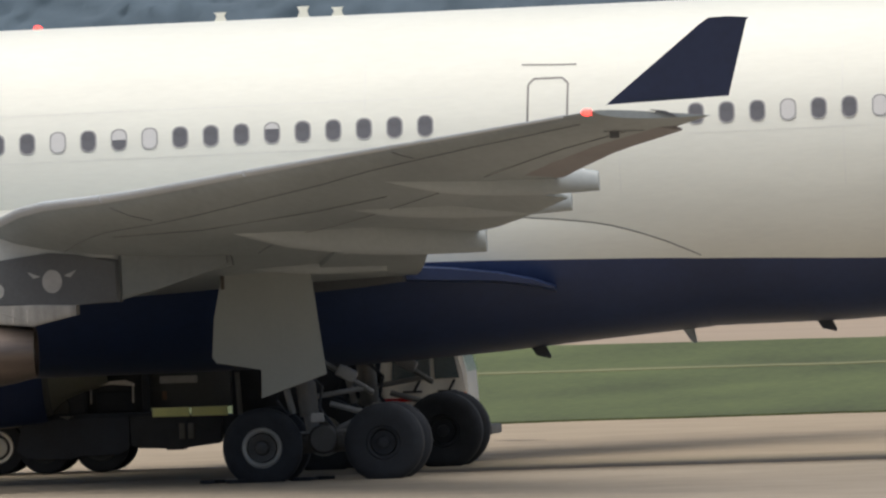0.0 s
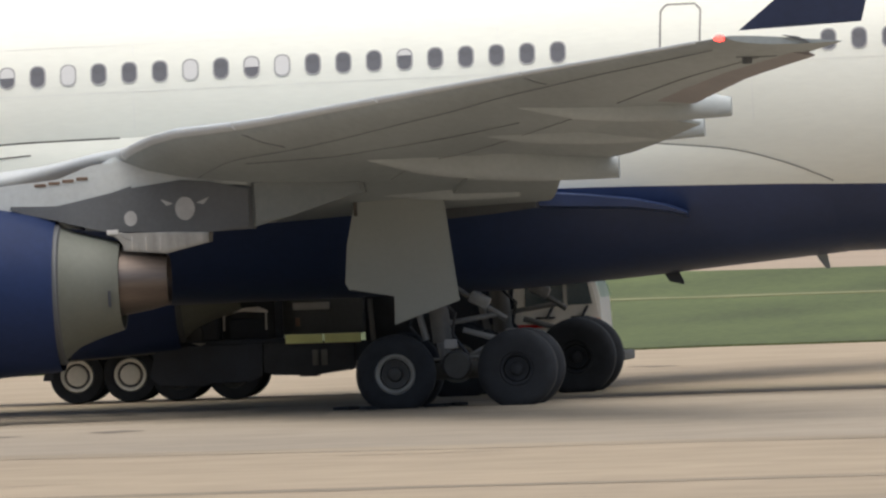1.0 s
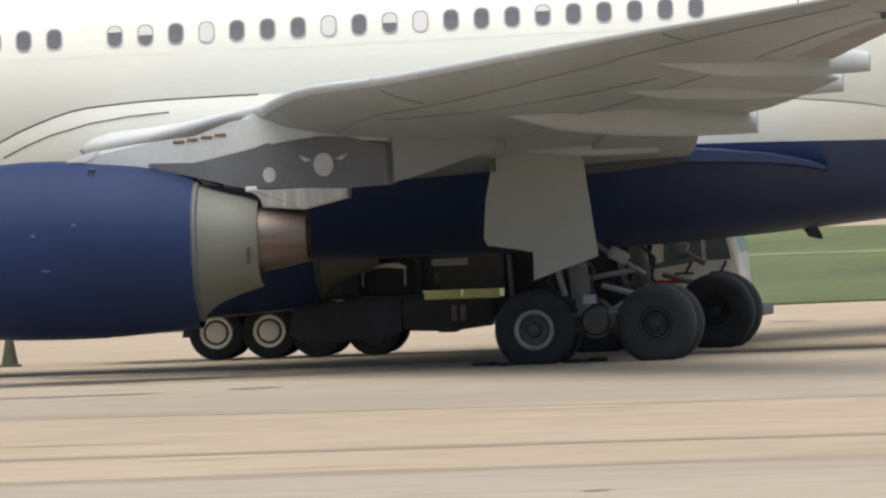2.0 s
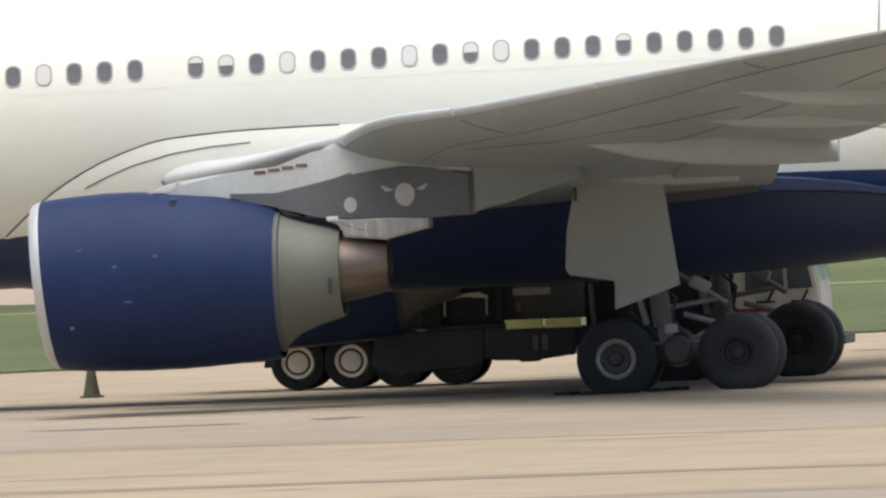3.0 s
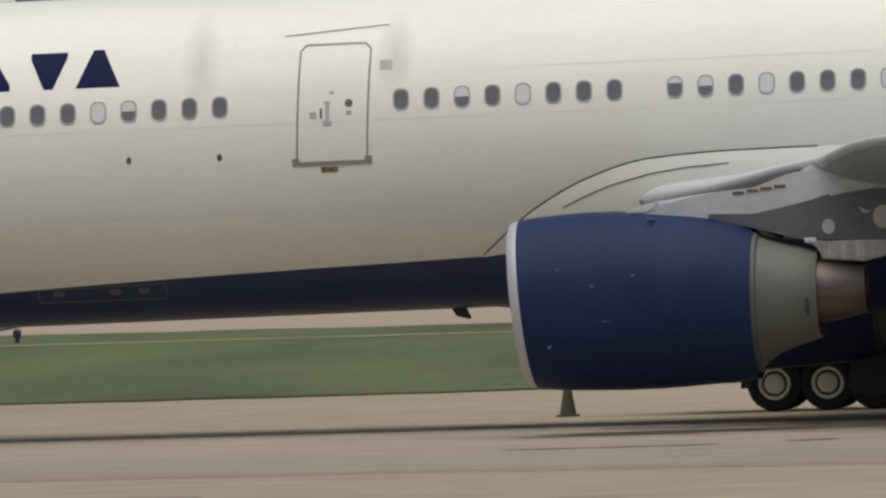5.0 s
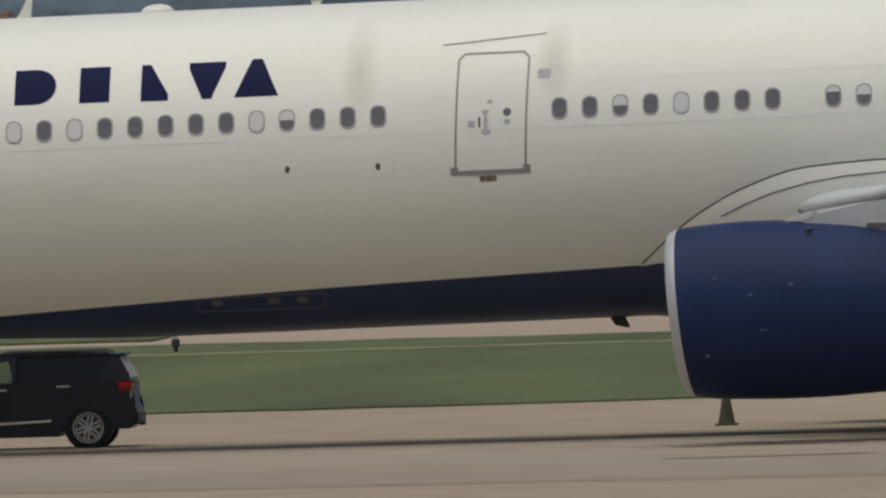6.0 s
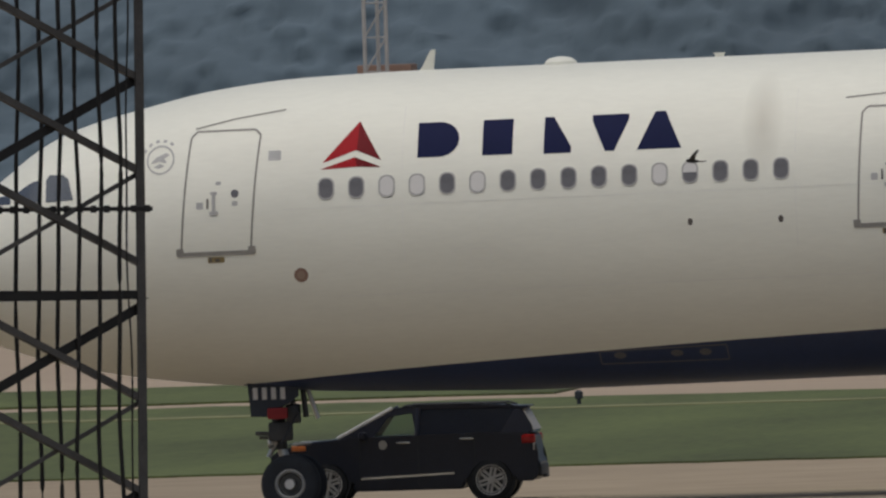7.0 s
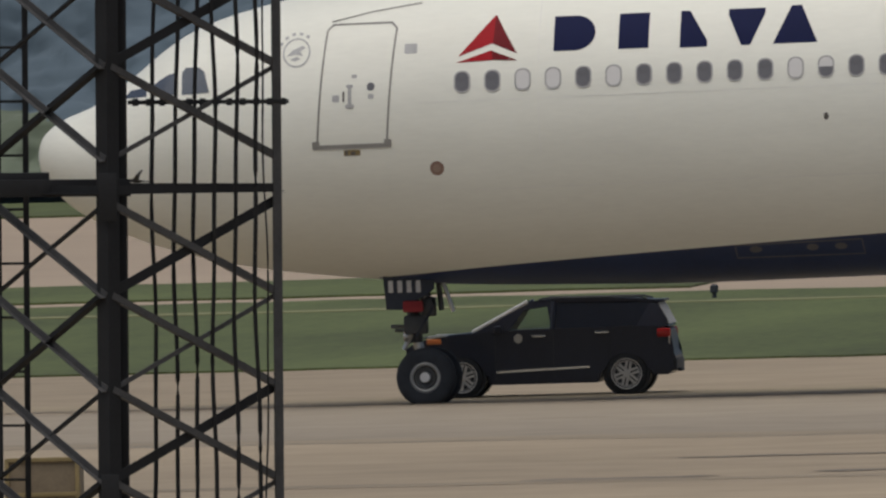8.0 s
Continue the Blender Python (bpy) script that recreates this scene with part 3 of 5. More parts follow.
# wings
LEZ = ease_table([(2.6, -0.95), (5.5, -0.76), (7.5, -0.56), (9.2, -0.37), (10.4, -0.28), (11.5, -0.12), (12.6, 0.0), (14.4, 0.08), (18.9, 0.43), (22.5, 0.71), (26, 0.97), (29.2, 1.22)])
TEX = lerp_table([(2.6, 33.6), (9.5, 34.5), (20.0, 38.0), (21.4, 38.05), (25, 39.35), (29.2, 41.3)])
DROP = ease_table([(2.6, 0.45), (9.5, 0.60), (18, 0.55), (25, 0.28), (29.2, 0.16)])


le_x = lerp_table([(2.6, 23.1), (9.3, 26.88), (9.8, 27.20), (10.76, 27.45), (12.0, 28.0), (13.0, 28.58), (29.2, 39.40)])


def wing_section(a, sgn, x0=0.0, x1=1.0):
    le, te, z0 = le_x(a), TEX(a), LEZ(a)
    c = te - le
    tc = 0.135 - 0.04 * (a - 2.6) / 26.6
    cos_pts = [x0 + (x1 - x0) * 0.5 * (1 - math.cos(math.pi * i / 12)) for i in range(13)]

    low = float(np.interp(a, (2.6, 9.5, 14.0), (0.85, 0.85, 1.0)))

    crown = float(np.interp(a, (2.6, 9.3, 11.0), (0.7, 0.55, 0.35)))

    def thick(u):
        return 5 * tc * (0.2969 * math.sqrt(u) - 0.126 * u - 0.3516 * u * u + 0.2843 * u**3 - 0.1015 * u**4)
    top = [(le + u * c, sgn * a, z0 - DROP(a) * u + c * thick(u) * crown - 0.07) for u in cos_pts]
    bot = [(le + u * c, sgn * a, z0 - DROP(a) * u - c * thick(u) * 1.05 * low - 0.07) for u in cos_pts]
    return top + bot[::-1][:-1]


def wing(sgn):
    spans = [2.6, 4, 6, 8, 9.3, 9.8, 10.4, 11, 12, 13, 15, 17, 19, 21, 23, 25, 27, 28.4, 29.2]
    w = part("wing", loft([wing_section(a, sgn) for a in spans]), WING_GREY, airliner, "pale grey swept wing seen from below", 40)
    # slats: a nose skin in pieces, its colour brightened to paint the edge highlight
    for a0, a1 in ((3.0, 9.75), (9.8, 14.55), (14.6, 18.9), (18.95, 23.2), (23.25, 28.3)):
        rings = []
        for i in range(6):
            a = a0 + (a1 - a0) * i / 5
            sec = wing_section(a, sgn, 0, 0.036 if a0 > 9 else 0.06)
            nose = sec[0]
            rings.append([(x - 0.02, y, z + 0.012) if k < 13 else (nose[0] + 0.3 * (x - nose[0]) - 0.02, y, nose[2] + 0.42 * (z - nose[2]) - 0.008) for k, (x, y, z) in enumerate(sec)])
        part("slat", loft(rings), SLAT, w, "bare leading edge slat with the highlight in its colour", 50)
    # flaps and aileron as trailing pieces, hinged a little down
    for name, a0, a1, u0, dip in (("flap", 3.4, 9.3, 0.80, 0.22), ("flap", 9.6, 19.6, 0.74, 0.26), ("aileron", 21.4, 27.8, 0.70, 0.12)):
        rings = []
        for i in range(7):
            a = a0 + (a1 - a0) * i / 6
            le, te, z0 = le_x(a), TEX(a), LEZ(a)
            c = te - le
            xa, xb = le + u0 * c, te + (0.06 if name == "aileron" else 0.16)
            za, zb = z0 - DROP(a) * u0, z0 - DROP(a) - dip
            h = 0.04 * c
            rings.append([(xa, sgn * a, za - 0.2 * h), (xa + 0.08, sgn * a, za - h), (xb, sgn * a, zb - 0.03), (xb, sgn * a, zb), (xa + 0.3, sgn * a, za + 0.1 * h)])
        part(name, loft(rings), AILERON_GREY if name == "aileron" else WING_GREY, w, "", 30)
    # dark gaps under the wing: slat edge, flap and aileron hinge lines
    def under(a, u):
        c = TEX(a) - le_x(a)
        tc = 0.135 - 0.04 * (a - 2.6) / 26.6
        th = 5 * tc * (0.2969 * math.sqrt(u) - 0.126 * u - 0.3516 * u * u + 0.2843 * u**3 - 0.1015 * u**4)
        return Vector((le_x(a) + u * c, sgn * a, LEZ(a) - DROP(a) * u - c * th * 1.05 - 0.07 - 0.012))
    for pts in ([(10.2 + 0.6 * i, 0.16) for i in range(31)], [(10.5 + 0.6 * i, 0.60) for i in range(17)], [(21.4 + 0.5 * i, 0.68) for i in range(13)],
                [(27.5, 0.5), (27.5, 0.65), (27.5, 0.8)], [(14.6, 0.02), (14.6, 0.07), (14.6, 0.13)], [(23.2, 0.02), (23.2, 0.07), (23.2, 0.13)], [(12.2, 0.2), (14, 0.3), (17, 0.4), (19, 0.46)]):
        part("wing_seam", pipe([under(a, u) for a, u in pts], 0.007, 5), WING_SEAM, w)
    for a, u in ((20.3, 0.74), (27.3, 0.62)):
        part("hinge_bracket", box(under(a, u) - Vector((0, 0, 0.03)), (0.16, 0.05, 0.12), 0.02), DARK_GREY, w, "dark hinge bracket")
    # flap track fairings
    for a, x0, x1, zt, r in ((7.0, 30.2, 33.7, -1.35, 0.30), (13.0, 30.9, 36.0, -1.00, 0.42), (17.0, 33.2, 37.85, -0.38, 0.34), (20.6, 34.7, 38.65, -0.06, 0.30)):
        zw = LEZ(a) - DROP(a) * 0.5
        rings = []
        for i in range(13):
            u = i / 12
            rr = r * (0.12 + 0.88 * min(1, u / 0.35) ** 0.7) * (1 - 0.5 * max(0, (u - 0.55) / 0.45) ** 1.5)
            zc = zw - 0.05 + (zt - zw + 0.05) * u ** 0.9
            rings.append([(x0 + (x1 - x0) * u, sgn * (a + 0.75 * rr * math.cos(t)), zc + 1.0 * rr * math.sin(t) * (1.2 if math.sin(t) > 0 else 1)) for t in [2 * math.pi * k / 14 for k in range(14)]])
        part("flap_track_fairing", loft(rings), FAIRING_GREY, w, "pale canoe shaped fairing", 50)
    part("tip_vent", slab([(40.30, 1.14), (40.62, 1.02), (40.78, 0.99), (40.58, 1.10)], sgn * 29.24, sgn * 29.20), DARK_GREY, w, "dark notch in the wing tip")
    # tip: white cap, navy winglet, red light
    part("winglet", loft([[(39.60, sgn * 29.15, 1.24), (40.6, sgn * 29.22, 1.32), (41.62, sgn * 29.18, 1.30), (40.6, sgn * 29.08, 1.28)],
                          [(41.25, sgn * 29.75, 2.50), (41.7, sgn * 29.79, 2.55), (42.02, sgn * 29.78, 2.53), (41.6, sgn * 29.72, 2.52)],
                          [(41.40, sgn * 29.80, 2.59), (41.7, sgn * 29.82, 2.60), (42.06, sgn * 29.81, 2.57), (41.7, sgn * 29.78, 2.59)]]), NAVY, w, "navy upswept winglet", 30)
    part("position_light", turned([(39.17, 0.01), (39.21, 0.045), (39.27, 0.06), (39.34, 0.045), (39.37, 0.01)], "x", 12, (0, sgn * 29.05, 1.13)), RED_LAMP, w, "lit red position light")
    return w


wing(-1)
wing(1)


# engines, pylons
def engine(sgn):
    y, zc = sgn * 9.37, -2.63
    def hoop(x, r, dz, tilt):
        return [(x - tilt * math.sin(t), y + r * math.cos(t), zc + dz + r * math.sin(t)) for t in [2 * math.pi * k / 48 for k in range(48)]]
    e = part("engine_cowl", loft([hoop(*p) for p in ((22.5, 1.18, 0, 0.1), (22.1, 1.20, 0, 0.1), (21.93, 1.26, 0, 0.1), (21.86, 1.33, 0, 0.1), (21.90, 1.39, -0.005, 0.1), (22.03, 1.437, -0.01, 0.1))], False), INLET_METAL, airliner, "bare metal inlet lip", 60)
    part("cowl_barrel", loft([hoop(*p) for p in ((22.03, 1.437, -0.01, 0.1), (22.28, 1.475, -0.015, 0.09), (22.65, 1.505, -0.012, 0.06), (23.1, 1.525, -0.01, 0.03), (23.6, 1.53, -0.02, 0.01), (24.2, 1.507, -0.045, 0), (24.65, 1.48, -0.06, 0), (25.0, 1.45, -0.07, 0), (25.3, 1.415, -0.09, 0), (25.6, 1.37, -0.115, 0), (25.82, 1.325, -0.15, 0), (25.97, 1.285, -0.17, 0))], False), COWL_BLUE, e, "deep blue engine cowl", 60)
    for x, ang, sz in ((24.0, 16, 0.05), (23.3, 10, 0.05), (23.5, -12, 0.09), (22.7, 22, 0.05), (22.5, -30, 0.05), (24.9, 6, 0.05)):
        q = radians(ang)
        part("touch_up_patch", box((x, y + sgn * 1.512 * math.cos(q) * (1 if x < 24.5 else 0.9), zc + 1.5 * math.sin(q)), (sz * 1.5, 0.03, sz), 0.01), COWL_PATCH, e)
    part("cowl_seam", turned([(24.28, 1.506), (24.30, 1.507), (24.32, 1.504)], "x", 48, (0, y, zc - 0.05), None, False), COWL_BLUE, e)
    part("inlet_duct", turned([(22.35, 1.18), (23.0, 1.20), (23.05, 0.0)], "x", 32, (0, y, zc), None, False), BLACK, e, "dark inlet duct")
    part("fan_nozzle", loft([[(x, y + r * math.cos(t), zc + dz + r * math.sin(t)) for t in [2 * math.pi * k / 48 for k in range(48)]]
                             for x, r, dz in ((25.85, 1.18, -0.14), (26.0, 1.165, -0.135), (26.12, 1.08, -0.10), (26.28, 0.985, -0.07), (26.62, 0.87, -0.05), (27.0, 0.765, -0.045), (27.05, 0.745, -0.045), (27.05, 0.72, -0.045), (26.6, 0.70, -0.045))], False), NOZZLE, e, "pale green-grey fan nozzle", 60)
    part("cowl_gap", turned([(25.93, 1.20), (25.96, 1.215), (26.03, 1.20), (26.06, 1.15)], "x", 48, (0, y, zc - 0.14), None, False), DARK_GREY, e, "dark joint behind the cowl")
    part("core_nozzle", turned([(26.6, 0.62), (27.06, 0.58), (27.5, 0.51), (27.85, 0.43), (27.85, 0.40), (27.2, 0.42)], "x", 40, (0, y, zc + 0.03), None, False), COPPER, e, "heat-stained bare metal nozzle", 60)
    part("exhaust_plug", turned([(27.0, 0.36), (27.5, 0.28), (27.80, 0.08), (27.82, 0.01)], "x", 24, (0, y, zc + 0.03)), DARK_GREY, e)
    part("cowl_latch", box((24.26, y + sgn * 0.72, zc + 1.22), (0.11, 0.12, 0.16), 0.02), BLACK, e, "dark latch")
    part("latch_plate", box((24.26, y + sgn * 0.62, zc + 1.345), (0.13, 0.10, 0.05), 0.015), COWL_PATCH, e)
    part("drain_panel", box((26.9, y + sgn * 0.83, zc - 0.25), (0.05, 0.05, 0.28), 0.01), BLACK, e)
    p = part("pylon", slab([(23.75, -1.16), (24.31, -0.98), (25.24, -0.87), (26.02, -0.81), (26.40, -0.76), (26.62, -0.68), (26.81, -0.57), (26.95, -0.49), (27.07, -0.455), (27.2, -0.475), (27.36, -0.56), (27.55, -0.66), (27.97, -0.70), (29.36, -0.70), (29.38, -1.12), (28.55, -1.03), (27.2, -1.04), (26.5, -1.34), (25.4, -1.45), (24.5, -1.36)], y - 0.26, y + 0.26, 0.08), PYLON_GREY, airliner, "pale grey engine pylon")
    part("pylon_tip", slab([(23.78, -1.16), (24.02, -1.05), (24.33, -0.975), (24.30, -1.10), (24.12, -1.18)], y - 0.275, y + 0.275, 0.02), SHADE, p, "white pylon tip over the cowl")
    part("pylon_tail", slab([(29.34, -0.70), (31.2, -0.70), (31.3, -1.27), (30.82, -1.37), (30.03, -1.61), (29.36, -1.77)], y - 0.25, y + 0.25, 0.06), PYLON_TAIL, p, "fairing behind the pylon in a shaded grey")
    part("pylon_heat_shield", slab([(24.9, -1.21), (25.22, -1.235), (26.0, -1.26), (26.49, -1.22), (26.98, -1.07), (27.38, -0.95), (28.16, -0.91), (28.64, -0.955), (29.36, -1.08), (29.36, -1.80), (28.65, -1.82), (27.1, -1.80), (26.85, -1.74), (26.47, -1.70), (26.0, -1.46), (25.4, -1.42)], y - 0.30, y + 0.30, 0.05), DARK_GREY, p, "dark grey heat shield")
    part("exhaust_shield", slab([(26.86, -1.73), (27.19, -1.78), (28.6, -1.80), (28.59, -1.99), (27.85, -2.15), (27.13, -2.08), (27.08, -1.84), (26.86, -1.80)], y - 0.34, y + 0.34, 0.04), SHIELD_METAL, p, "bare metal shield")
    for k in range(3):
        part("shield_rib", box((27.28 + 0.24 * k, y + sgn * 0.345, -1.955 - 0.012 * k), (0.02, 0.02, 0.22), 0.004), STEEL, p)
    part("shield_bracket", box((26.95, y + sgn * 0.33, -1.75), (0.20, 0.04, 0.08), 0.015), SHADE, p, "pale bracket")
    for x, z, r in ((28.21, -1.40, 0.20), (27.27, -1.53, 0.13)):
        part("round_panel", slab(disc(x, z, r * 0.85, 20, r), y + sgn * 0.31, y + sgn * 0.295), MARK_GREY, p, "round pale access panel")
    for s in (-1, 1):
        part("panel_wing", slab([(28.21 + s * 0.2, -1.31), (28.21 + s * 0.42, -1.22), (28.21 + s * 0.32, -1.34)], y + sgn * 0.31, y + sgn * 0.295), MARK_GREY, p)
    for k in range(4):
        part("vent_louvre", box((25.74 + 0.24 * k, y + sgn * 0.262, -0.895 + 0.028 * k), (0.20, 0.03, 0.055), 0.008), RUST, p, "rusty louvre")


engine(-1)
engine(1)


# landing gear
def wheel(name, parent, c, r, w, hub_r, ring=True):
    prof = [(-w / 2 * 0.5, hub_r), (-w / 2 * 0.9, hub_r * 1.1), (-w / 2, r * 0.75), (-w / 2 * 0.92, r * 0.9), (-w / 2 * 0.65, r * 0.985), (-w / 4, r), (0, r * 0.995), (w / 4, r), (w / 2 * 0.65, r * 0.985), (w / 2 * 0.92, r * 0.9), (w / 2, r * 0.75), (w / 2 * 0.9, hub_r * 1.1), (w / 2 * 0.5, hub_r)]
    t = part(name, turned(prof, "y", 40, c, None, False), RUBBER, parent, "", 50)
    side = -1
    y = c[1] + side * w * 0.36
    part("rim", turned([(y + 0.09, hub_r * 1.02), (y - 0.02, hub_r * 1.08), (y - 0.035, hub_r * 0.98), (y - 0.01, hub_r * 0.84), (y + 0.06, hub_r * 0.80), (y + 0.08, hub_r * 0.02)], "y", 32, (c[0], 0, c[2]), None, False), HUB_GREY if ring else RUBBER, t, "pale rim ring" if ring else "", 40)
    part("hub", turned([(y + 0.07, hub_r * 0.80), (y + 0.01, hub_r * 0.74), (y + 0.03, hub_r * 0.4), (y - 0.06, hub_r * 0.33), (y - 0.08, hub_r * 0.1)], "y", 24, (c[0], 0, c[2])), HUB_DARK if ring else RUBBER, t, "", 40)
    return t


def main_gear(sgn):
    yc, zw = sgn * 5.34, -4.45
    g = part("main_gear_leg", rod((31.85, yc, -1.2), (32.08, yc, -3.95), 0.17, 20), GREY_METAL, airliner, "grey main landing gear leg")
    part("piston", rod((32.08, yc, -3.9), (32.16, yc, zw + 0.05), 0.12, 16), DULL_STEEL, g, "grey piston")
    part("bogie_beam", rod((31.3, yc, zw), (33.45, yc, zw + 0.02), 0.15, 14), GREY_METAL, g)
    part("drag_brace", rod((32.2, yc, -3.62), (33.1, yc, -3.5), 0.045), DULL_STEEL, g)
    part("drag_brace", rod((32.3, yc, -3.0), (33.2, yc, -3.6), 0.05), GREY_METAL, g)
    part("lock_link", box((32.75, yc, -3.25), (0.36, 0.2, 0.22), 0.05, None, Matrix.Rotation(0.5, 4, "Y")), DULL_STEEL, g)
    part("brake_pack", turned([(-0.2, 0.22), (-0.16, 0.26), (0.16, 0.26), (0.2, 0.22)], "y", 20, (32.35, yc - 0.35, zw + 0.1)), HUB_DARK, g)
    part("valve_block", box((32.25, yc - 0.3, -3.98), (0.22, 0.2, 0.16), 0.03), MARK_GREY, g, "pale valve block")
    part("hose", pipe([(32.1, yc - 0.3, -3.2), (32.35, yc - 0.32, -3.45), (32.28, yc - 0.3, -3.8), (32.55, yc - 0.3, -4.2)], 0.03), BLACK, g)
    part("torque_link", rod((32.45, yc - 0.1, -3.75), (33.1, yc - 0.1, -3.95), 0.05), DULL_STEEL, g)
    part("torque_link", rod((32.45, yc - 0.1, -4.25), (33.1, yc - 0.1, -3.95), 0.05), DULL_STEEL, g)
    part("actuator", rod((31.5, yc, -2.6), (31.8, yc, -3.9), 0.06), DULL_STEEL, g)
    part("hose", pipe([(31.7, yc - 0.25, -3.3), (31.55, yc - 0.3, -3.65), (31.75, yc - 0.3, -3.9), (31.6, yc - 0.3, -4.1)], 0.03), BLACK, g)
    part("brake_rod", rod((31.4, yc - 0.3, -4.25), (33.3, yc - 0.3, -4.22), 0.035), DULL_STEEL, g)
    for k, x in enumerate((31.32, 33.42)):
        part("axle", rod((x, yc - 0.75, zw), (x, yc + 0.75, zw), 0.09, 12), GREY_METAL, g)
        for s in (-1, 1):
            wheel("wheel", g, (x, yc + s * 0.70, zw), 0.685, 0.50, 0.325 if k == 0 else 0.28, k == 0)
    if sgn < 0:
        d = part("gear_door", slab([(30.80, -1.30), (32.30, -1.40), (32.36, -2.0), (32.50, -3.23), (31.36, -3.60), (31.40, -3.09), (30.62, -2.98), (30.54, -2.86), (30.60, -2.2)], -6.32, -6.22, 0.02), DOOR_GREY, g, "plain pale grey gear door")
        part("door_hinge", box((31.85, -6.34, -1.42), (0.10, 0.05, 0.08), 0.01), LINE, d)
        part("door_hinge", box((30.78, -6.34, -1.55), (0.06, 0.05, 0.3), 0.01), LINE, d)


main_gear(-1)
main_gear(1)


def nose_gear():
    zw = -4.21
    g = part("nose_gear_leg", rod((6.50, 0, -2.2), (6.55, 0, -3.6), 0.12, 16), HUB_DARK, airliner, "grey nose landing gear leg")
    part("piston", rod((6.55, 0, -3.5), (6.73, 0, zw), 0.085, 14), STEEL, g)
    part("axle", rod((6.76, -0.4, zw), (6.76, 0.4, zw), 0.06, 12), GREY_METAL, g)
    for s in (-1, 1):
        w = wheel("wheel", g, (6.76, s * 0.355, zw), 0.52, 0.37, 0.25)
        part("hub_cap", turned([(s * 0.355 - 0.225, 0.01), (s * 0.355 - 0.22, 0.085), (s * 0.355 - 0.14, 0.095)], "y", 18, (6.76, 0, zw)), SILVER, w)
    d = part("nose_gear_door", slab([(6.10, -2.40), (7.0, -2.44), (7.0, -2.66), (6.82, -2.80), (6.60, -2.86), (6.53, -3.02), (6.14, -3.00)], -0.62, -0.57, 0.01), TRUCK_DARK, g, "dark nose gear door with white bars")
    for k in range(4):
        part("number_bar", box((6.235 + 0.162 * k, -0.626, -2.60 - 0.004 * k), (0.085, 0.012, 0.21), 0.004), SHADE, d, "white bar")
    part("steering_cover", box((6.62, -0.66, -2.96), (0.36, 0.10, 0.20), 0.04), RED_COVER, g, "red cover")
    part("drag_stay", rod((7.08, -0.3, -2.45), (7.28, -0.3, -3.08), 0.04), STEEL, g, "pale drag stay")
    part("drag_stay", rod((6.68, -0.1, -3.4), (6.86, -0.1, -2.5), 0.04), GREY_METAL, g)
    part("drag_stay", rod((7.02, -0.25, -2.5), (7.06, -0.25, -3.05), 0.05), HUB_DARK, g)
    part("gear_bracket", box((6.84, -0.3, -2.98), (0.26, 0.2, 0.34), 0.04), HUB_DARK, g)
    part("hydraulic_line", pipe([(6.86, -0.42, -2.7), (6.98, -0.44, -2.95), (6.80, -0.42, -3.2), (6.62, -0.4, -3.5)], 0.025), BLACK, g)
    part("steering_block", box((6.60, -0.25, -3.28), (0.40, 0.34, 0.34), 0.05), HUB_DARK, g)
    part("tow_pin", rod((6.14, -0.15, -3.30), (6.6, -0.15, -3.32), 0.035), GREY_METAL, g)
    part("tow_pin", rod((6.16, 0.15, -3.38), (6.6, 0.15, -3.40), 0.03), GREY_METAL, g)
    part("landing_light", turned([(-0.3, 0.09), (-0.26, 0.10), (-0.2, 0.06)], "x", 14, (6.68, -0.3, -3.48)), STEEL, g)
    part("torque_link", rod((6.50, -0.2, -3.45), (6.36, -0.2, -3.72), 0.045), STEEL, g)


nose_gear()
# tail surfaces
part("fin", loft([[(52.0, 0, 2.7), (56, -0.35, 2.7), (60.5, 0, 2.6), (56, 0.35, 2.7)], [(59.6, 0, 11.2), (61, -0.12, 11.2), (63.0, 0, 11.2), (61, 0.12, 11.2)]]), NAVY, airliner, "navy tail fin")
for s in (-1, 1):
    part("tailplane", loft([[(56.0, s * 0.8, 1.4), (58, s * 0.8, 1.6), (61.2, s * 0.8, 1.4), (58, s * 0.8, 1.2)], [(61.4, s * 9.7, 2.2), (62.3, s * 9.7, 2.26), (63.3, s * 9.7, 2.2), (62.3, s * 9.7, 2.14)]]), WHITE, airliner)


# ---- vehicles ----
def arch(cx, cz, r, n=10):
    """Points of a wheel arch, from the rear foot over the top to the front foot."""
    return [(cx + r * math.cos(math.pi * k / n), cz + r * math.sin(math.pi * k / n)) for k in range(n + 1)]


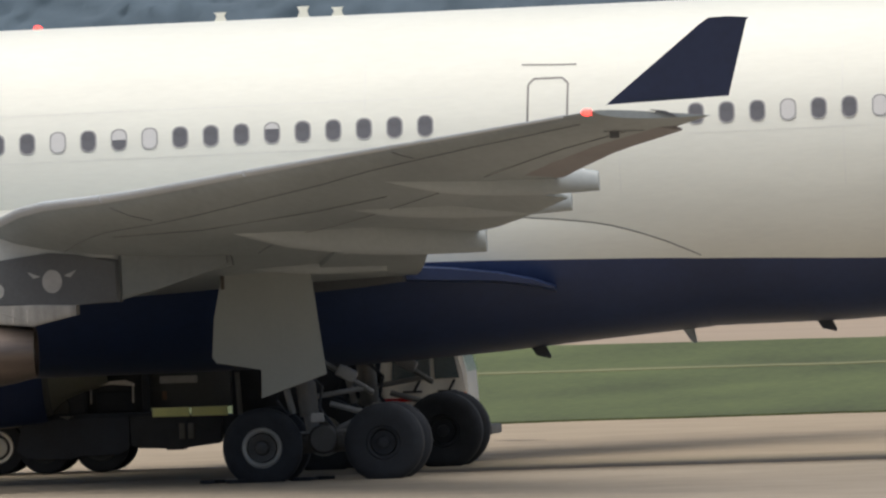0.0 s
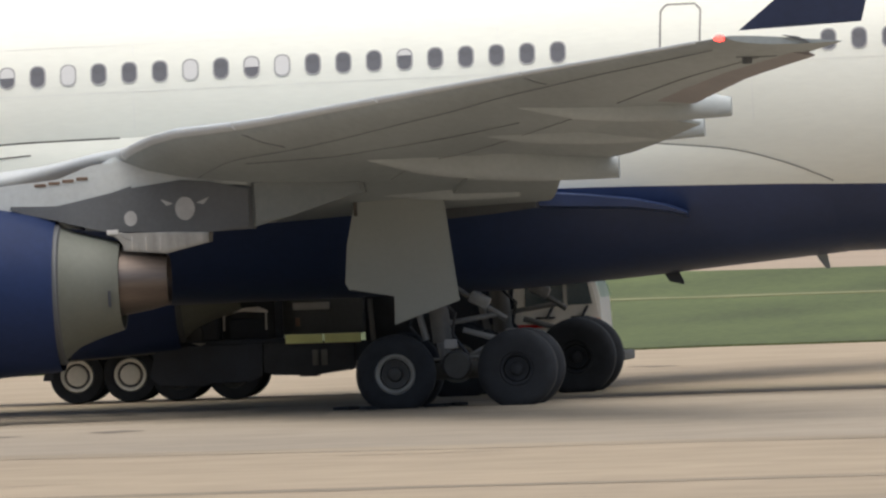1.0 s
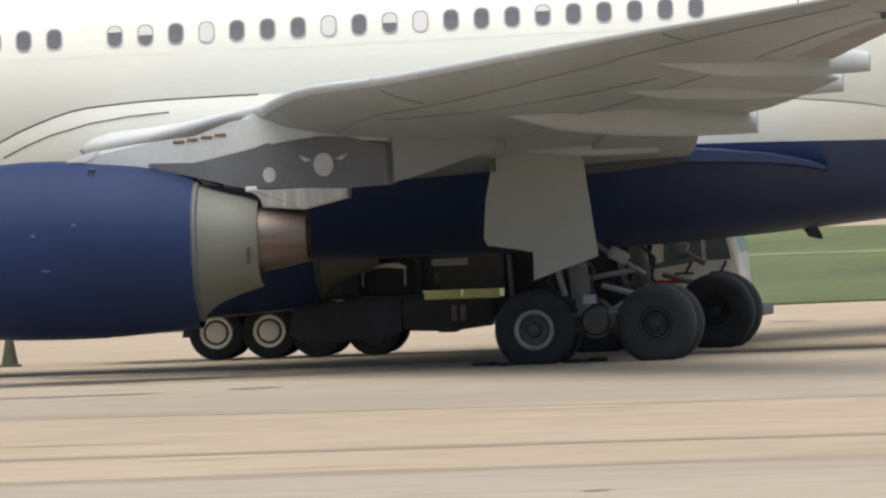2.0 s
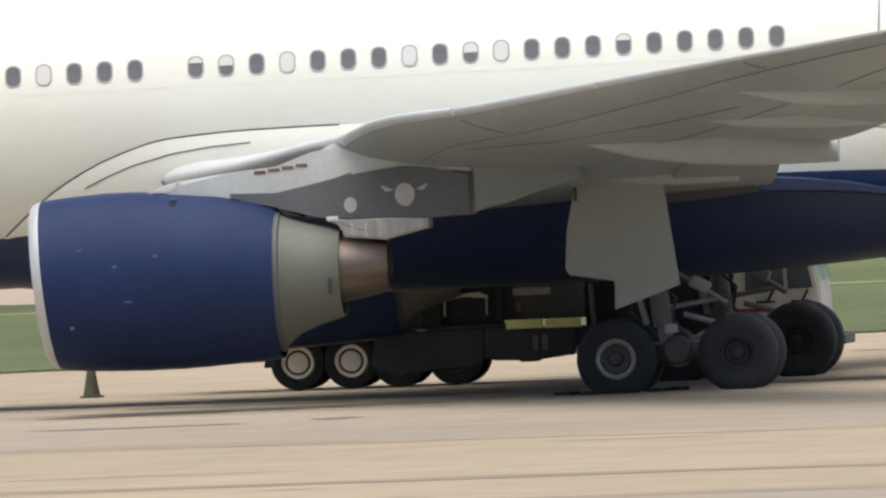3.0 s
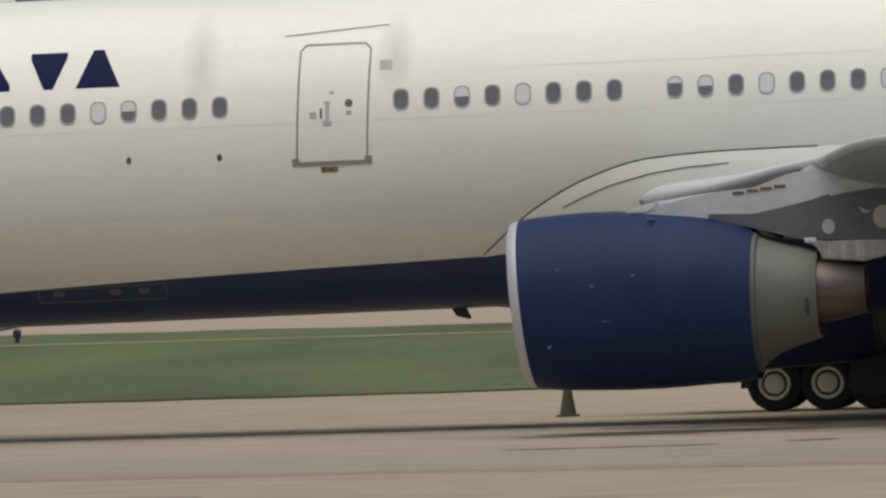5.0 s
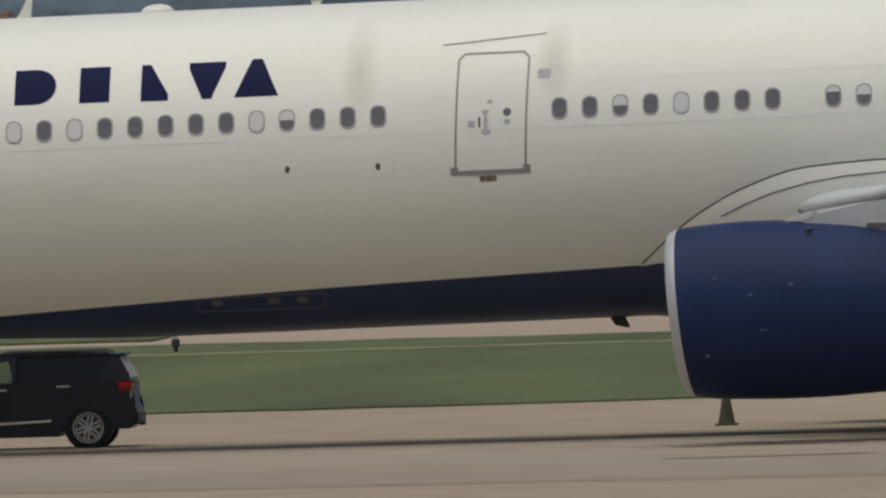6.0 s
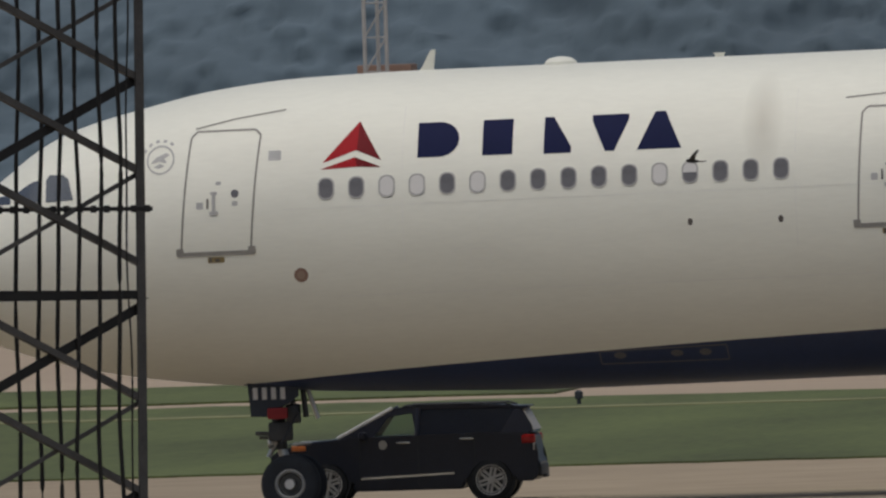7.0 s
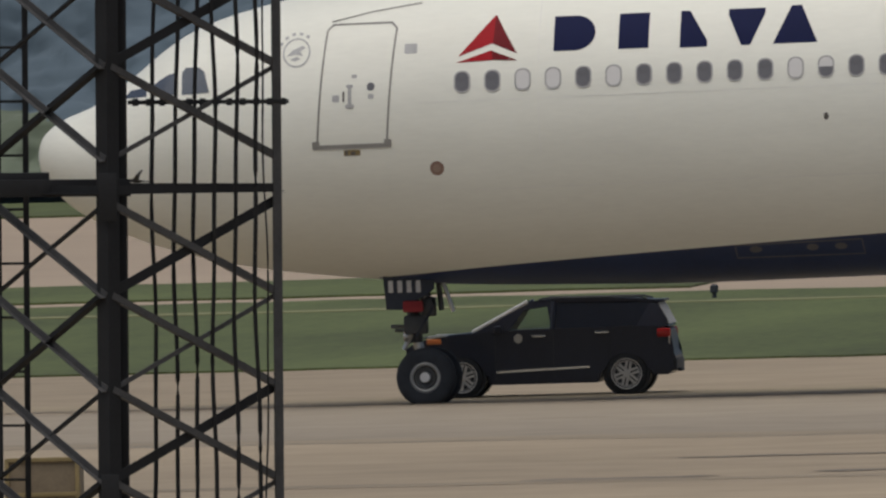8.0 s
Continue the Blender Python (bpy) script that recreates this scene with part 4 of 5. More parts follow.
def road_wheel(parent, x, y, r, w, side, rim_material, spokes):
    t = part("wheel", turned([(-w / 2, r * 0.62), (-w / 2, r * 0.8), (-w / 2 * 0.85, r * 0.96), (-w / 4, r), (w / 4, r), (w / 2 * 0.85, r * 0.96), (w / 2, r * 0.8), (w / 2, r * 0.62)], "y", 36, (x, y, r), None, False), RUBBER, parent, "", 45)
    ys = y + side * w * 0.5
    k = 1.1 if spokes else 0.88
    part("rim", turned([(ys - side * 0.10, r * 0.64), (ys + side * 0.004, r * 0.66 * k), (ys - side * 0.005, r * (0.605 if spokes else 0.47)), (ys - side * 0.09, r * (0.53 if spokes else 0.45))], "y", 32, (x, 0, r), None, False), rim_material, t, "", 40)
    deep = 0.11 if spokes else 0.05
    part("rim_disc", turned([(ys - side * deep, r * 0.64), (ys - side * (deep + 0.005), 0.02)], "y", 24, (x, 0, r)), HUB_DARK, t)
    if spokes:
        bm = bmesh.new()
        for k in range(6):
            q = Matrix.Translation((x, ys - side * 0.035, r)) @ Matrix.Rotation(radians(60 * k + 12), 4, "Y")
            for off in (-0.035, 0.035):
                bmesh.ops.create_cube(bm, size=1, matrix=q @ Matrix.Translation((off, 0, r * 0.34)) @ Matrix.Diagonal((0.042, 0.05, r * 0.54, 1)))
        part("spokes", bm, rim_material, t, "bright alloy spokes", None)
        part("hub_cap", turned([(ys - side * 0.06, 0.075), (ys, 0.07), (ys + side * 0.01, 0.02)], "y", 16, (x, 0, r)), rim_material, t)
    else:
        part("hub", turned([(ys - side * 0.13, r * 0.385), (ys + side * 0.012, r * 0.37), (ys + side * 0.025, r * 0.30), (ys + side * 0.03, r * 0.1)], "y", 20, (x, 0, r)), rim_material, t)
    return t


def suv():
    c = thing("suv", pose(-73.88, 505.2, 0, 0, 0, 4), "black sport utility car standing beside the nose wheel", "car")
    hw = 0.97
    low = ([(-2.60, 0.34), (-2.66, 0.60), (-2.61, 0.90), (-2.45, 1.02), (-2.1, 1.09), (-1.34, 1.16), (-0.6, 1.19), (0.3, 1.20), (1.4, 1.21), (2.05, 1.20), (2.24, 1.12), (2.29, 0.78), (2.38, 0.66), (2.37, 0.44), (2.15, 0.34)]
           + arch(1.27, 0.34, 0.45) + [(0.76, 0.23), (-1.14, 0.23)] + arch(-1.64, 0.34, 0.45) + [(-2.12, 0.28)])
    body = part("body", slab(low, -hw, hw, 0.05), CAR_PAINT, c, "glossy black body", 30)
    # cabin: rear block in dark glass, roof, pillars, clear front doors
    part("rear_glazing", loft([[(-0.02, s * 0.90, 1.19), (2.20, s * 0.90, 1.19), (2.16, s * 0.86, 1.32), (1.88, s * 0.74, 1.60), (1.4, s * 0.72, 1.65), (-0.02, s * 0.72, 1.66)] for s in (-1, 1)]), TINT, c, "dark rear windows with a navy reflection in their colour", 25)
    part("roof", loft([[(-0.48, s * w, 1.665), (-0.25, s * w, 1.705), (0.3, s * w, 1.72), (1.4, s * w, 1.70), (1.95, s * w, 1.655), (1.98, s * w, 1.615), (1.4, s * w, 1.645), (-0.36, s * w, 1.65)] for w, s in ((0.74, -1), (0.74, 1))]), CAR_PAINT, c, "", 25)
    for s in (-1, 1):
        part("roof_rail", pipe([(-0.28, s * 0.70, 1.70), (-0.18, s * 0.70, 1.73), (1.5, s * 0.70, 1.725), (1.65, s * 0.70, 1.68)], 0.02), BLACK, c)
        # near front pillar is silver to paint the sky's reflection along the windscreen edge
        part("pillar", rod((-1.44, s * 0.86, 1.16), (-0.46, s * 0.72, 1.675), 0.045, 8), SILVER if s < 0 else CAR_PAINT, c)
        part("pillar", rod((-0.03, s * 0.90, 1.17), (0.0, s * 0.73, 1.66), 0.05, 8), CAR_PAINT, c)
        part("pillar", loft([[(1.45, s * y1, 1.2), (2.2, s * y1, 1.2), (2.12, s * (y1 - 0.035), 1.32), (1.86, s * (y1 - 0.145), 1.60), (1.7, s * (y1 - 0.155), 1.62)] for y1 in (0.905, 0.885)]), CAR_PAINT, c)
        lean = lambda z: 0.905 - (z - 1.18) * 0.32
        frame_pts = [(-1.42, 1.15), (-0.80, 1.17), (-0.54, 1.53), (-0.12, 1.585), (-0.04, 1.17), (0.02, 1.17), (0.02, 1.66), (-0.44, 1.655)]
        part("window_frame", loft([[(x, s * (lean(z) - d), z) for x, z in frame_pts] for d in (0, 0.03)]), CAR_PAINT, c, "black front door window frame")
        part("side_window", loft([[(x, s * (lean(z) - d), z) for x, z in ((-0.82, 1.16), (-0.03, 1.16), (-0.11, 1.59), (-0.55, 1.54))] for d in (0.01, 0.016)]), CLEAR, c, "clear front side window")
        part("wing_mirror", box((-0.98, s * 1.04, 1.20), (0.14, 0.20, 0.15), 0.04), CAR_PAINT, c)
    part("windscreen", loft([[(-1.44, -0.84, 1.17), (-1.44, 0.84, 1.17), (-0.48, 0.70, 1.67), (-0.48, -0.70, 1.67)], [(-1.42, -0.84, 1.16), (-1.42, 0.84, 1.16), (-0.46, 0.70, 1.66), (-0.46, -0.70, 1.66)]]), CLEAR, c)
    # rear glass in flat pale grey, standing in for the sky it mirrors
    part("rear_screen", loft([[(1.90, -0.72, 1.61), (1.90, 0.72, 1.61), (2.19, 0.86, 1.24), (2.19, -0.86, 1.24)], [(1.93, -0.72, 1.61), (1.93, 0.72, 1.61), (2.24, 0.86, 1.24), (2.24, -0.86, 1.24)]]), MARK_GREY, c, "rear screen with its reflection painted pale grey")
    part("front_seat", box((-0.18, 0.4, 0.86), (0.22, 0.5, 0.60), 0.08), BLACK, c)
    part("front_seat", box((-0.18, -0.4, 0.86), (0.22, 0.5, 0.6), 0.08), BLACK, c)
    # trim
    part("side_moulding", loft([[(-1.03, -hw - 0.018, 0.435), (0.62, -hw - 0.018, 0.495), (0.62, -hw - 0.018, 0.53), (-1.03, -hw - 0.018, 0.475)], [(-1.03, -hw + 0.01, 0.435), (0.62, -hw + 0.01, 0.495), (0.62, -hw + 0.01, 0.53), (-1.03, -hw + 0.01, 0.475)]]), CHROME, c, "thin chrome strip")
    for x, z in ((-0.27, 1.075), (0.85, 1.115)):
        part("door_handle", box((x, -hw - 0.02, z), (0.25, 0.04, 0.045), 0.012), CHROME, c, "chrome handle")
    part("door_crest", slab(disc(-0.63, 1.04, 0.075, 14, 0.085), -hw - 0.012, -hw + 0.005), MARK_GREY, c, "small pale door crest")
    for x0, x1 in ((-1.05, -1.03), (-0.02, 0.0), (0.98, 1.0)):
        part("door_gap", box(((x0 + x1) / 2, -hw - 0.001, 0.75), (0.012, 0.01, 0.85)), BLACK, c)
    for s in (-1, 1):
        lamp = part("tail_lamp", box((2.06, s * 0.875, 1.08), (0.40, 0.24, 0.16), 0.05), TAIL_RED, c, "red tail lamp")
        part("lamp_lens", box((2.22, s * 0.90, 0.98), (0.05, 0.16, 0.20), 0.02), SHADE, lamp)
        part("headlamp", box((-2.06, s * 0.85, 1.09), (0.34, 0.24, 0.07), 0.025), STEEL, c, "clear headlamp")
        part("indicator", box((-2.12, s * 0.93, 1.02), (0.26, 0.12, 0.10), 0.03), AMBER, c, "amber indicator")
        for x in (-1.64, 1.27):
            part("wheel_well", turned([(s * 0.45, 0.43), (s * 0.93, 0.43)], "y", 24, (x, 0, 0.40)), BLACK, c)
            road_wheel(c, x, s * 0.86, 0.375, 0.25, s, SILVER, True)
    part("rear_bumper", box((2.34, 0, 0.52), (0.16, 1.86, 0.22), 0.05), BLACK, c)
    part("tow_hitch", box((2.46, -0.3, 0.42), (0.14, 0.6, 0.06), 0.015), BLACK, c)
    part("tail_spoiler", box((1.96, 0, 1.65), (0.20, 1.36, 0.035), 0.012), CAR_PAINT, c)
    for child in c.children_recursive:  # short tail overhang
        for v in child.data.vertices:
            v.co.x = min(v.co.x, 1.75 + (v.co.x - 1.75) * 0.62)
    part("bonnet_edge", box((-1.9, 0, 1.115), (0.9, 1.5, 0.02), 0.008, None, Matrix.Rotation(radians(-4), 4, "Y")), CAR_PAINT, c)


suv()


def truck():
    t = thing("service_truck", pose(-54.37, 510.0, 0.012), "dark flatbed service truck with white cab parked behind the landing gear", "truck")
    # local x: world + 54.0 ; near side at y = -0.95
    part("chassis_rail", box((1.2, -0.75, 0.78), (8.6, 0.14, 0.34), 0.02), TRUCK_DARK, t)
    part("chassis_rail", box((1.2, 0.75, 0.78), (8.6, 0.14, 0.34), 0.02), TRUCK_DARK, t)
    part("flatbed", box((-1.8, 0, 1.00), (4.3, 1.8, 0.10), 0.02), TRUCK_DARK, t)
    part("under_tank", slab([(-0.42, 0.46), (-0.2, 0.40), (0.2, 0.42), (0.25, 0.36), (0.55, 0.36), (0.6, 0.42), (1.15, 0.45), (1.25, 0.52), (1.25, 0.98), (-0.42, 0.98)], -0.93, -0.3, 0.03), BLACK, t, "black side tank")
    for x in (0.54, 0.70):
        part("step_plate", box((x, -0.95, 0.69), (0.105, 0.03, 0.28), 0.008), GREY_METAL, t, "pale step plate")
    for x0, x1 in ((0.02, 0.68), (0.71, 1.36)):
        part("reflective_panel", box(((x0 + x1) / 2, -0.95, 1.03), (x1 - x0, 0.04, 0.165), 0.01), LIME, t, "lime yellow reflective panel")
    part("marker_lamp", box((1.32, -0.96, 0.50), (0.14, 0.04, 0.07), 0.01), SHADE, t, "white marker lamp")
    # rack with a pale frame and cargo
    for x in (-1.08, -0.33):
        part("rack_post", box((x, -0.80, 1.38), (0.035, 0.05, 0.34), 0.008), MARK_GREY, t, "pale rack post")
    part("cargo_cover", box((-0.68, -0.45, 1.22), (0.66, 0.25, 0.40), 0.03), TRUCK_DARK, t)
    part("rack_rail", slab([(-1.1, 1.52), (-0.7, 1.61), (-0.45, 1.62), (-0.3, 1.55), (-0.3, 1.51), (-0.7, 1.545)], -0.84, -0.76), SHADE, t, "pale curved rack rail")
    part("sloped_body", slab([(-3.80, 0.84), (-3.62, 0.98), (-3.45, 1.08), (-3.0, 1.18), (-2.1, 1.47), (-1.15, 1.50), (-1.15, 0.95), (-3.80, 0.80)], -0.80, 0.80, 0.04), TRUCK_DARK, t, "dark sloping body over the twin axle")
    part("deck_rim", rod((-3.95, -0.93, 0.76), (-1.75, -0.93, 0.90), 0.022, 8), GREY_METAL, t, "thin pale deck rim")
    part("wheel_skirt", slab([(-2.42, 0.42), (-2.30, 0.96), (-0.40, 0.96), (-0.40, 0.40), (-0.62, 0.30), (-1.30, 0.30), (-1.45, 0.24), (-2.25, 0.28)], -0.965, -0.935, 0.008), TRUCK_DARK, t, "dark side skirt over the wheels")
    part("cargo_box", box((-0.68, 0.1, 1.40), (1.0, 1.3, 0.86), 0.03), BLACK, t)
    part("cargo_box", box((0.62, 0.2, 1.52), (1.5, 1.2, 0.84), 0.05), DARK_GREY, t)
    part("pump_unit", box((2.0, 0.35, 1.40), (1.3, 0.9, 1.22), 0.06), BLACK, t, "black pump unit")
    part("pump_unit", box((3.35, 0.35, 1.38), (1.30, 0.9, 1.05), 0.06), TRUCK_DARK, t)
    part("cargo_cover", box((0.45, -0.1, 1.60), (0.66, 0.9, 0.13), 0.02), MARK_GREY, t, "pale cover strip")
    part("roll_bar", box((-0.12, -0.6, 1.5), (0.14, 0.10, 0.95), 0.02), TRUCK_DARK, t)
    part("post", rod((1.56, -0.7, 0.95), (1.52, -0.7, 1.70), 0.045), GREY_METAL, t)
    part("side_reflector", box((0.19, -0.42, 1.32), (0.08, 0.03, 0.15), 0.01), BROWN, t)
    part("hose_reel", turned([(-0.62, 0.2), (-0.60, 0.22), (-0.3, 0.22), (-0.28, 0.2)], "y", 20, (-1.67, -0.22, 1.16)), HUB_DARK, t)
    part("hose", pipe([(-1.72, -0.86, 1.02), (-1.5, -0.88, 0.98), (-1.36, -0.86, 1.01)], 0.035), MARK_GREY, t)
    # wheels: two with white hubs, two dark
    for s in (-1, 1):
        for k, x in enumerate((-3.72, -2.77, -1.92, -0.92)):
            road_wheel(t, x, s * 0.78, 0.49, 0.30, s, CAB_WHITE if k < 2 else HUB_DARK, False)
    part("mudguard", slab([(-4.33, 0.42), (-4.28, 0.68), (-4.05, 0.72), (-4.05, 0.42)], -0.92, -0.62, 0.02), TRUCK_DARK, t)
    for s in (-1, 1):
        road_wheel(t, 4.65, s * 0.78, 0.49, 0.30, s, HUB_DARK, False)
    # cab, facing aft of the aircraft
    cab = part("cab", slab([(4.10, 0.85), (4.10, 1.5), (4.14, 1.62), (4.2, 2.60), (5.35, 2.62), (5.62, 1.60), (5.66, 1.0), (5.62, 0.62), (5.1, 0.60)] , -0.95, 1.05, 0.06), CAB_WHITE, t, "white cab")
    part("side_window", slab([(4.30, 1.47), (4.34, 2.35), (4.96, 2.35), (4.99, 1.48)], -0.975, -0.955), CAB_GLASS, cab, "dark side window")
    part("quarter_window", slab([(5.06, 1.48), (5.04, 2.35), (5.32, 2.35), (5.50, 1.49)], -0.975, -0.955), CAB_GLASS, cab)
    part("windscreen", loft([[(5.42, -0.8, 2.4), (5.42, 0.9, 2.4), (5.64, 0.9, 1.6), (5.64, -0.8, 1.6)], [(5.45, -0.8, 2.4), (5.45, 0.9, 2.4), (5.67, 0.9, 1.6), (5.67, -0.8, 1.6)]]), CLEAR, cab)
    for x in (4.80, 5.42):
        part("mirror_arm", rod((x, -1.02, 1.46), (x - 0.12, -1.04, 1.24), 0.025), BLACK, cab)
        part("door_step", box((x - 0.14, -0.99, 1.26), (0.34, 0.05, 0.04), 0.01), BLACK, cab)
    part("stripe", box((4.42, -0.965, 1.12), (0.62, 0.02, 0.06), 0.005), TAIL_RED, cab, "thin red stripe")
    part("turn_lamp", box((5.55, -0.97, 1.12), (0.16, 0.05, 0.22), 0.02), AMBER, cab)
    part("bumper", box((5.88, 0, 0.55), (0.34, 1.8, 0.17), 0.03), GREY_METAL, t, "grey front bumper")
    part("tow_bar", box((3.2, -0.6, 1.12), (1.2, 0.10, 0.10), 0.02), GREY_METAL, t)


truck()


# ---- small things on the ground ----
def cone():
    c = thing("traffic_cone", pose(-61.85, 509.6, 0.012), "dull green rubber traffic cone behind the engine", "cone")
    part("base", box((0, 0, 0.02), (0.38, 0.38, 0.04), 0.01), CONE_GREEN, c)
    part("cone_body", turned([(0.03, 0.155), (0.36, 0.095), (0.72, 0.04), (0.74, 0.025)], "z", 20), CONE_GREEN, c)


cone()


def strip(name, label, pts, width, material, z=0.016):
    """A flat seal or stain on the concrete, along points in x and y."""
    bm = bmesh.new()
    rnd = random.Random(len(pts) * 7 + int(pts[0][0] * 10))
    rows = []
    for i, (x, y) in enumerate(pts):
        w = width * (0.2 if i in (0, len(pts) - 1) else rnd.uniform(0.7, 1.3)) / 2
        rows.append((bm.verts.new((x, y - w, z)), bm.verts.new((x, y + w, z))))
    for a, b in zip(rows, rows[1:]):
        bm.faces.new((a[0], b[0], b[1], a[1]))
    return solid(name, bm, material, label, "pavement", "structure", "", None)


def run(x0, x1, y, step, amp, seed):
    rnd = random.Random(seed)
    n = max(2, int((x1 - x0) / step))
    return [(x0 + (x1 - x0) * i / n, y + rnd.uniform(-amp, amp)) for i in range(n + 1)]


strip("dark_band", "slightly darker band of concrete under the airliner", run(-150, 40, 503.5, 6, 0.6, 11), 7.0, BAND_CONCRETE, 0.014)
strip("joint_seal", "dark tar joint between concrete slabs", run(-140, 20, 499.6, 2.5, 0.25, 22), 0.65, TAR, 0.018)
for y, slope, w, sd in ((460.2, -0.33, 2.8, 21), (427.5, -0.12, 2.0, 24), (409.8, 0.02, 2.6, 25)):
    pts = [(x, yy + slope * (x + 55)) for x, yy in run(-120, -10, y, 2.5, 0.2, sd)]
    strip("worn_joint", "soft dark worn joint across the concrete", pts, w, JOINT_STAIN, 0.018)
for x0, x1, y, w in ((-59.2, -55.5, 478.0, 1.4), (-54.6, -53.7, 480.0, 3.6), (-60.4, -57.0, 489.2, 1.5), (-63.5, -60.5, 429.9, 1.6), (-63.2, -59.7, 444.6, 1.4), (-59.3, -58.1, 431.6, 1.8), (-50.3, -49.3, 530, 1.6), (-52.2, -50.2, 496.3, 1.6), (-59.6, -55.5, 495.5, 2.6), (-62.8, -57, 500.8, 2.0), (-58.5, -54, 498.4, 2.2), (-39.9, -39.5, 393, 3.2)):
    strip("tar_patch", "dark tar patch on the concrete", run(x0, x1, y, 0.35, 0.2, int(x0 * 3)), w * 0.65, TAR, 0.021)
for pts in ([(-45.6, 393), (-45.8, 398), (-45.9, 403)], [(-42.8, 390), (-42.5, 393.5), (-42.0, 398)], [(-38.4, 384), (-38.3, 391), (-38.2, 398)]):
    strip("painted_line", "worn yellow painted line", pts, 0.35, WORN_YELLOW, 0.02)
def tyre_marks():
    """Loose dark scuffs and seams along the concrete."""
    rnd = random.Random(31)
    bm = bmesh.new()
    for k in range(32):
        x, y = rnd.uniform(-86, -34), rnd.uniform(384, 536)
        n, length, w = 7, rnd.uniform(0.8, 7.0), rnd.uniform(0.06, 0.35)
        drift = rnd.uniform(-0.02, 0.02)
        row = []
        for i in range(n):
            u = i / (n - 1)
            ww = w * (0.15 + math.sin(math.pi * u)) * rnd.uniform(0.6, 1.2) / 2
            yy = y + drift * length * u + rnd.uniform(-0.06, 0.06)
            row.append((bm.verts.new((x + length * u, yy - ww, 0.0175)), bm.verts.new((x + length * u, yy + ww, 0.0175))))
        for a, b in zip(row, row[1:]):
            bm.faces.new((a[0], b[0], b[1], a[1]))
    solid("tyre_marks", bm, SCUFF, "faint dark tyre scuffs on the concrete", "marks", "stuff", "", None)


tyre_marks()
# tyre scraps under the wheels
for x, y, s in ((-51.75, 494.2, 0.30), (-50.2, 494.4, 0.36), (-51.3, 493.7, 0.22), (-49.9, 495.0, 0.2)):
    bm = box((x, y, 0.045), (s * 1.5, s, 0.06), 0.015, None, Matrix.Rotation(0.4 * s * 10, 4, "Z"))
    solid("rubber_scrap", bm, RUBBER, "torn black rubber scrap beside the wheels", "scrap", "", "scraps by the wheels")


def marker_post(x, y):
    p = thing("marker_post", pose(x, y, 0.05), "short dark edge marker standing in the grass", "marker post", "edge markers")
    part("stake", turned([(0, 0.05), (0.10, 0.045), (0.12, 0.09), (0.26, 0.09), (0.30, 0.05)], "z", 12), BLACK, p)


marker_post(-87.5, 622.0)


def equipment_box():
    b = thing("equipment_cabinet", pose(-65.8, 400, 0.012), "low yellow-framed tan equipment cabinet beyond the tower", "cabinet")
    part("body", box((0, 0, 0.55), (0.96, 0.7, 1.0), 0.03), CABINET_TAN, b)
    for x in (-0.5, 0.5):
        part("corner_post", box((x, -0.36, 0.55), (0.06, 0.06, 1.08), 0.01), DULL_YELLOW, b, "faded yellow corner post")
    for z in (1.07, 0.58):
        part("rail", box((0, -0.37, z), (1.0, 0.05, 0.06), 0.01), DULL_YELLOW, b, "faded yellow rail")


equipment_box()


# ---- lattice tower ----
def angle_bar(a, b, w, th, bm=None, flip=1):
    """A steel angle section from a to b."""
    a, b = Vector(a), Vector(b)
    q = (b - a).to_track_quat("Z", "Y")
    pts = [(0, 0), (w, 0), (w, th), (th, th), (th, w), (0, w)]
    rings = [[p + q @ Vector((flip * u, v, 0)) for u, v in pts] for p in (a, b)]
    return loft(rings, True, bm)


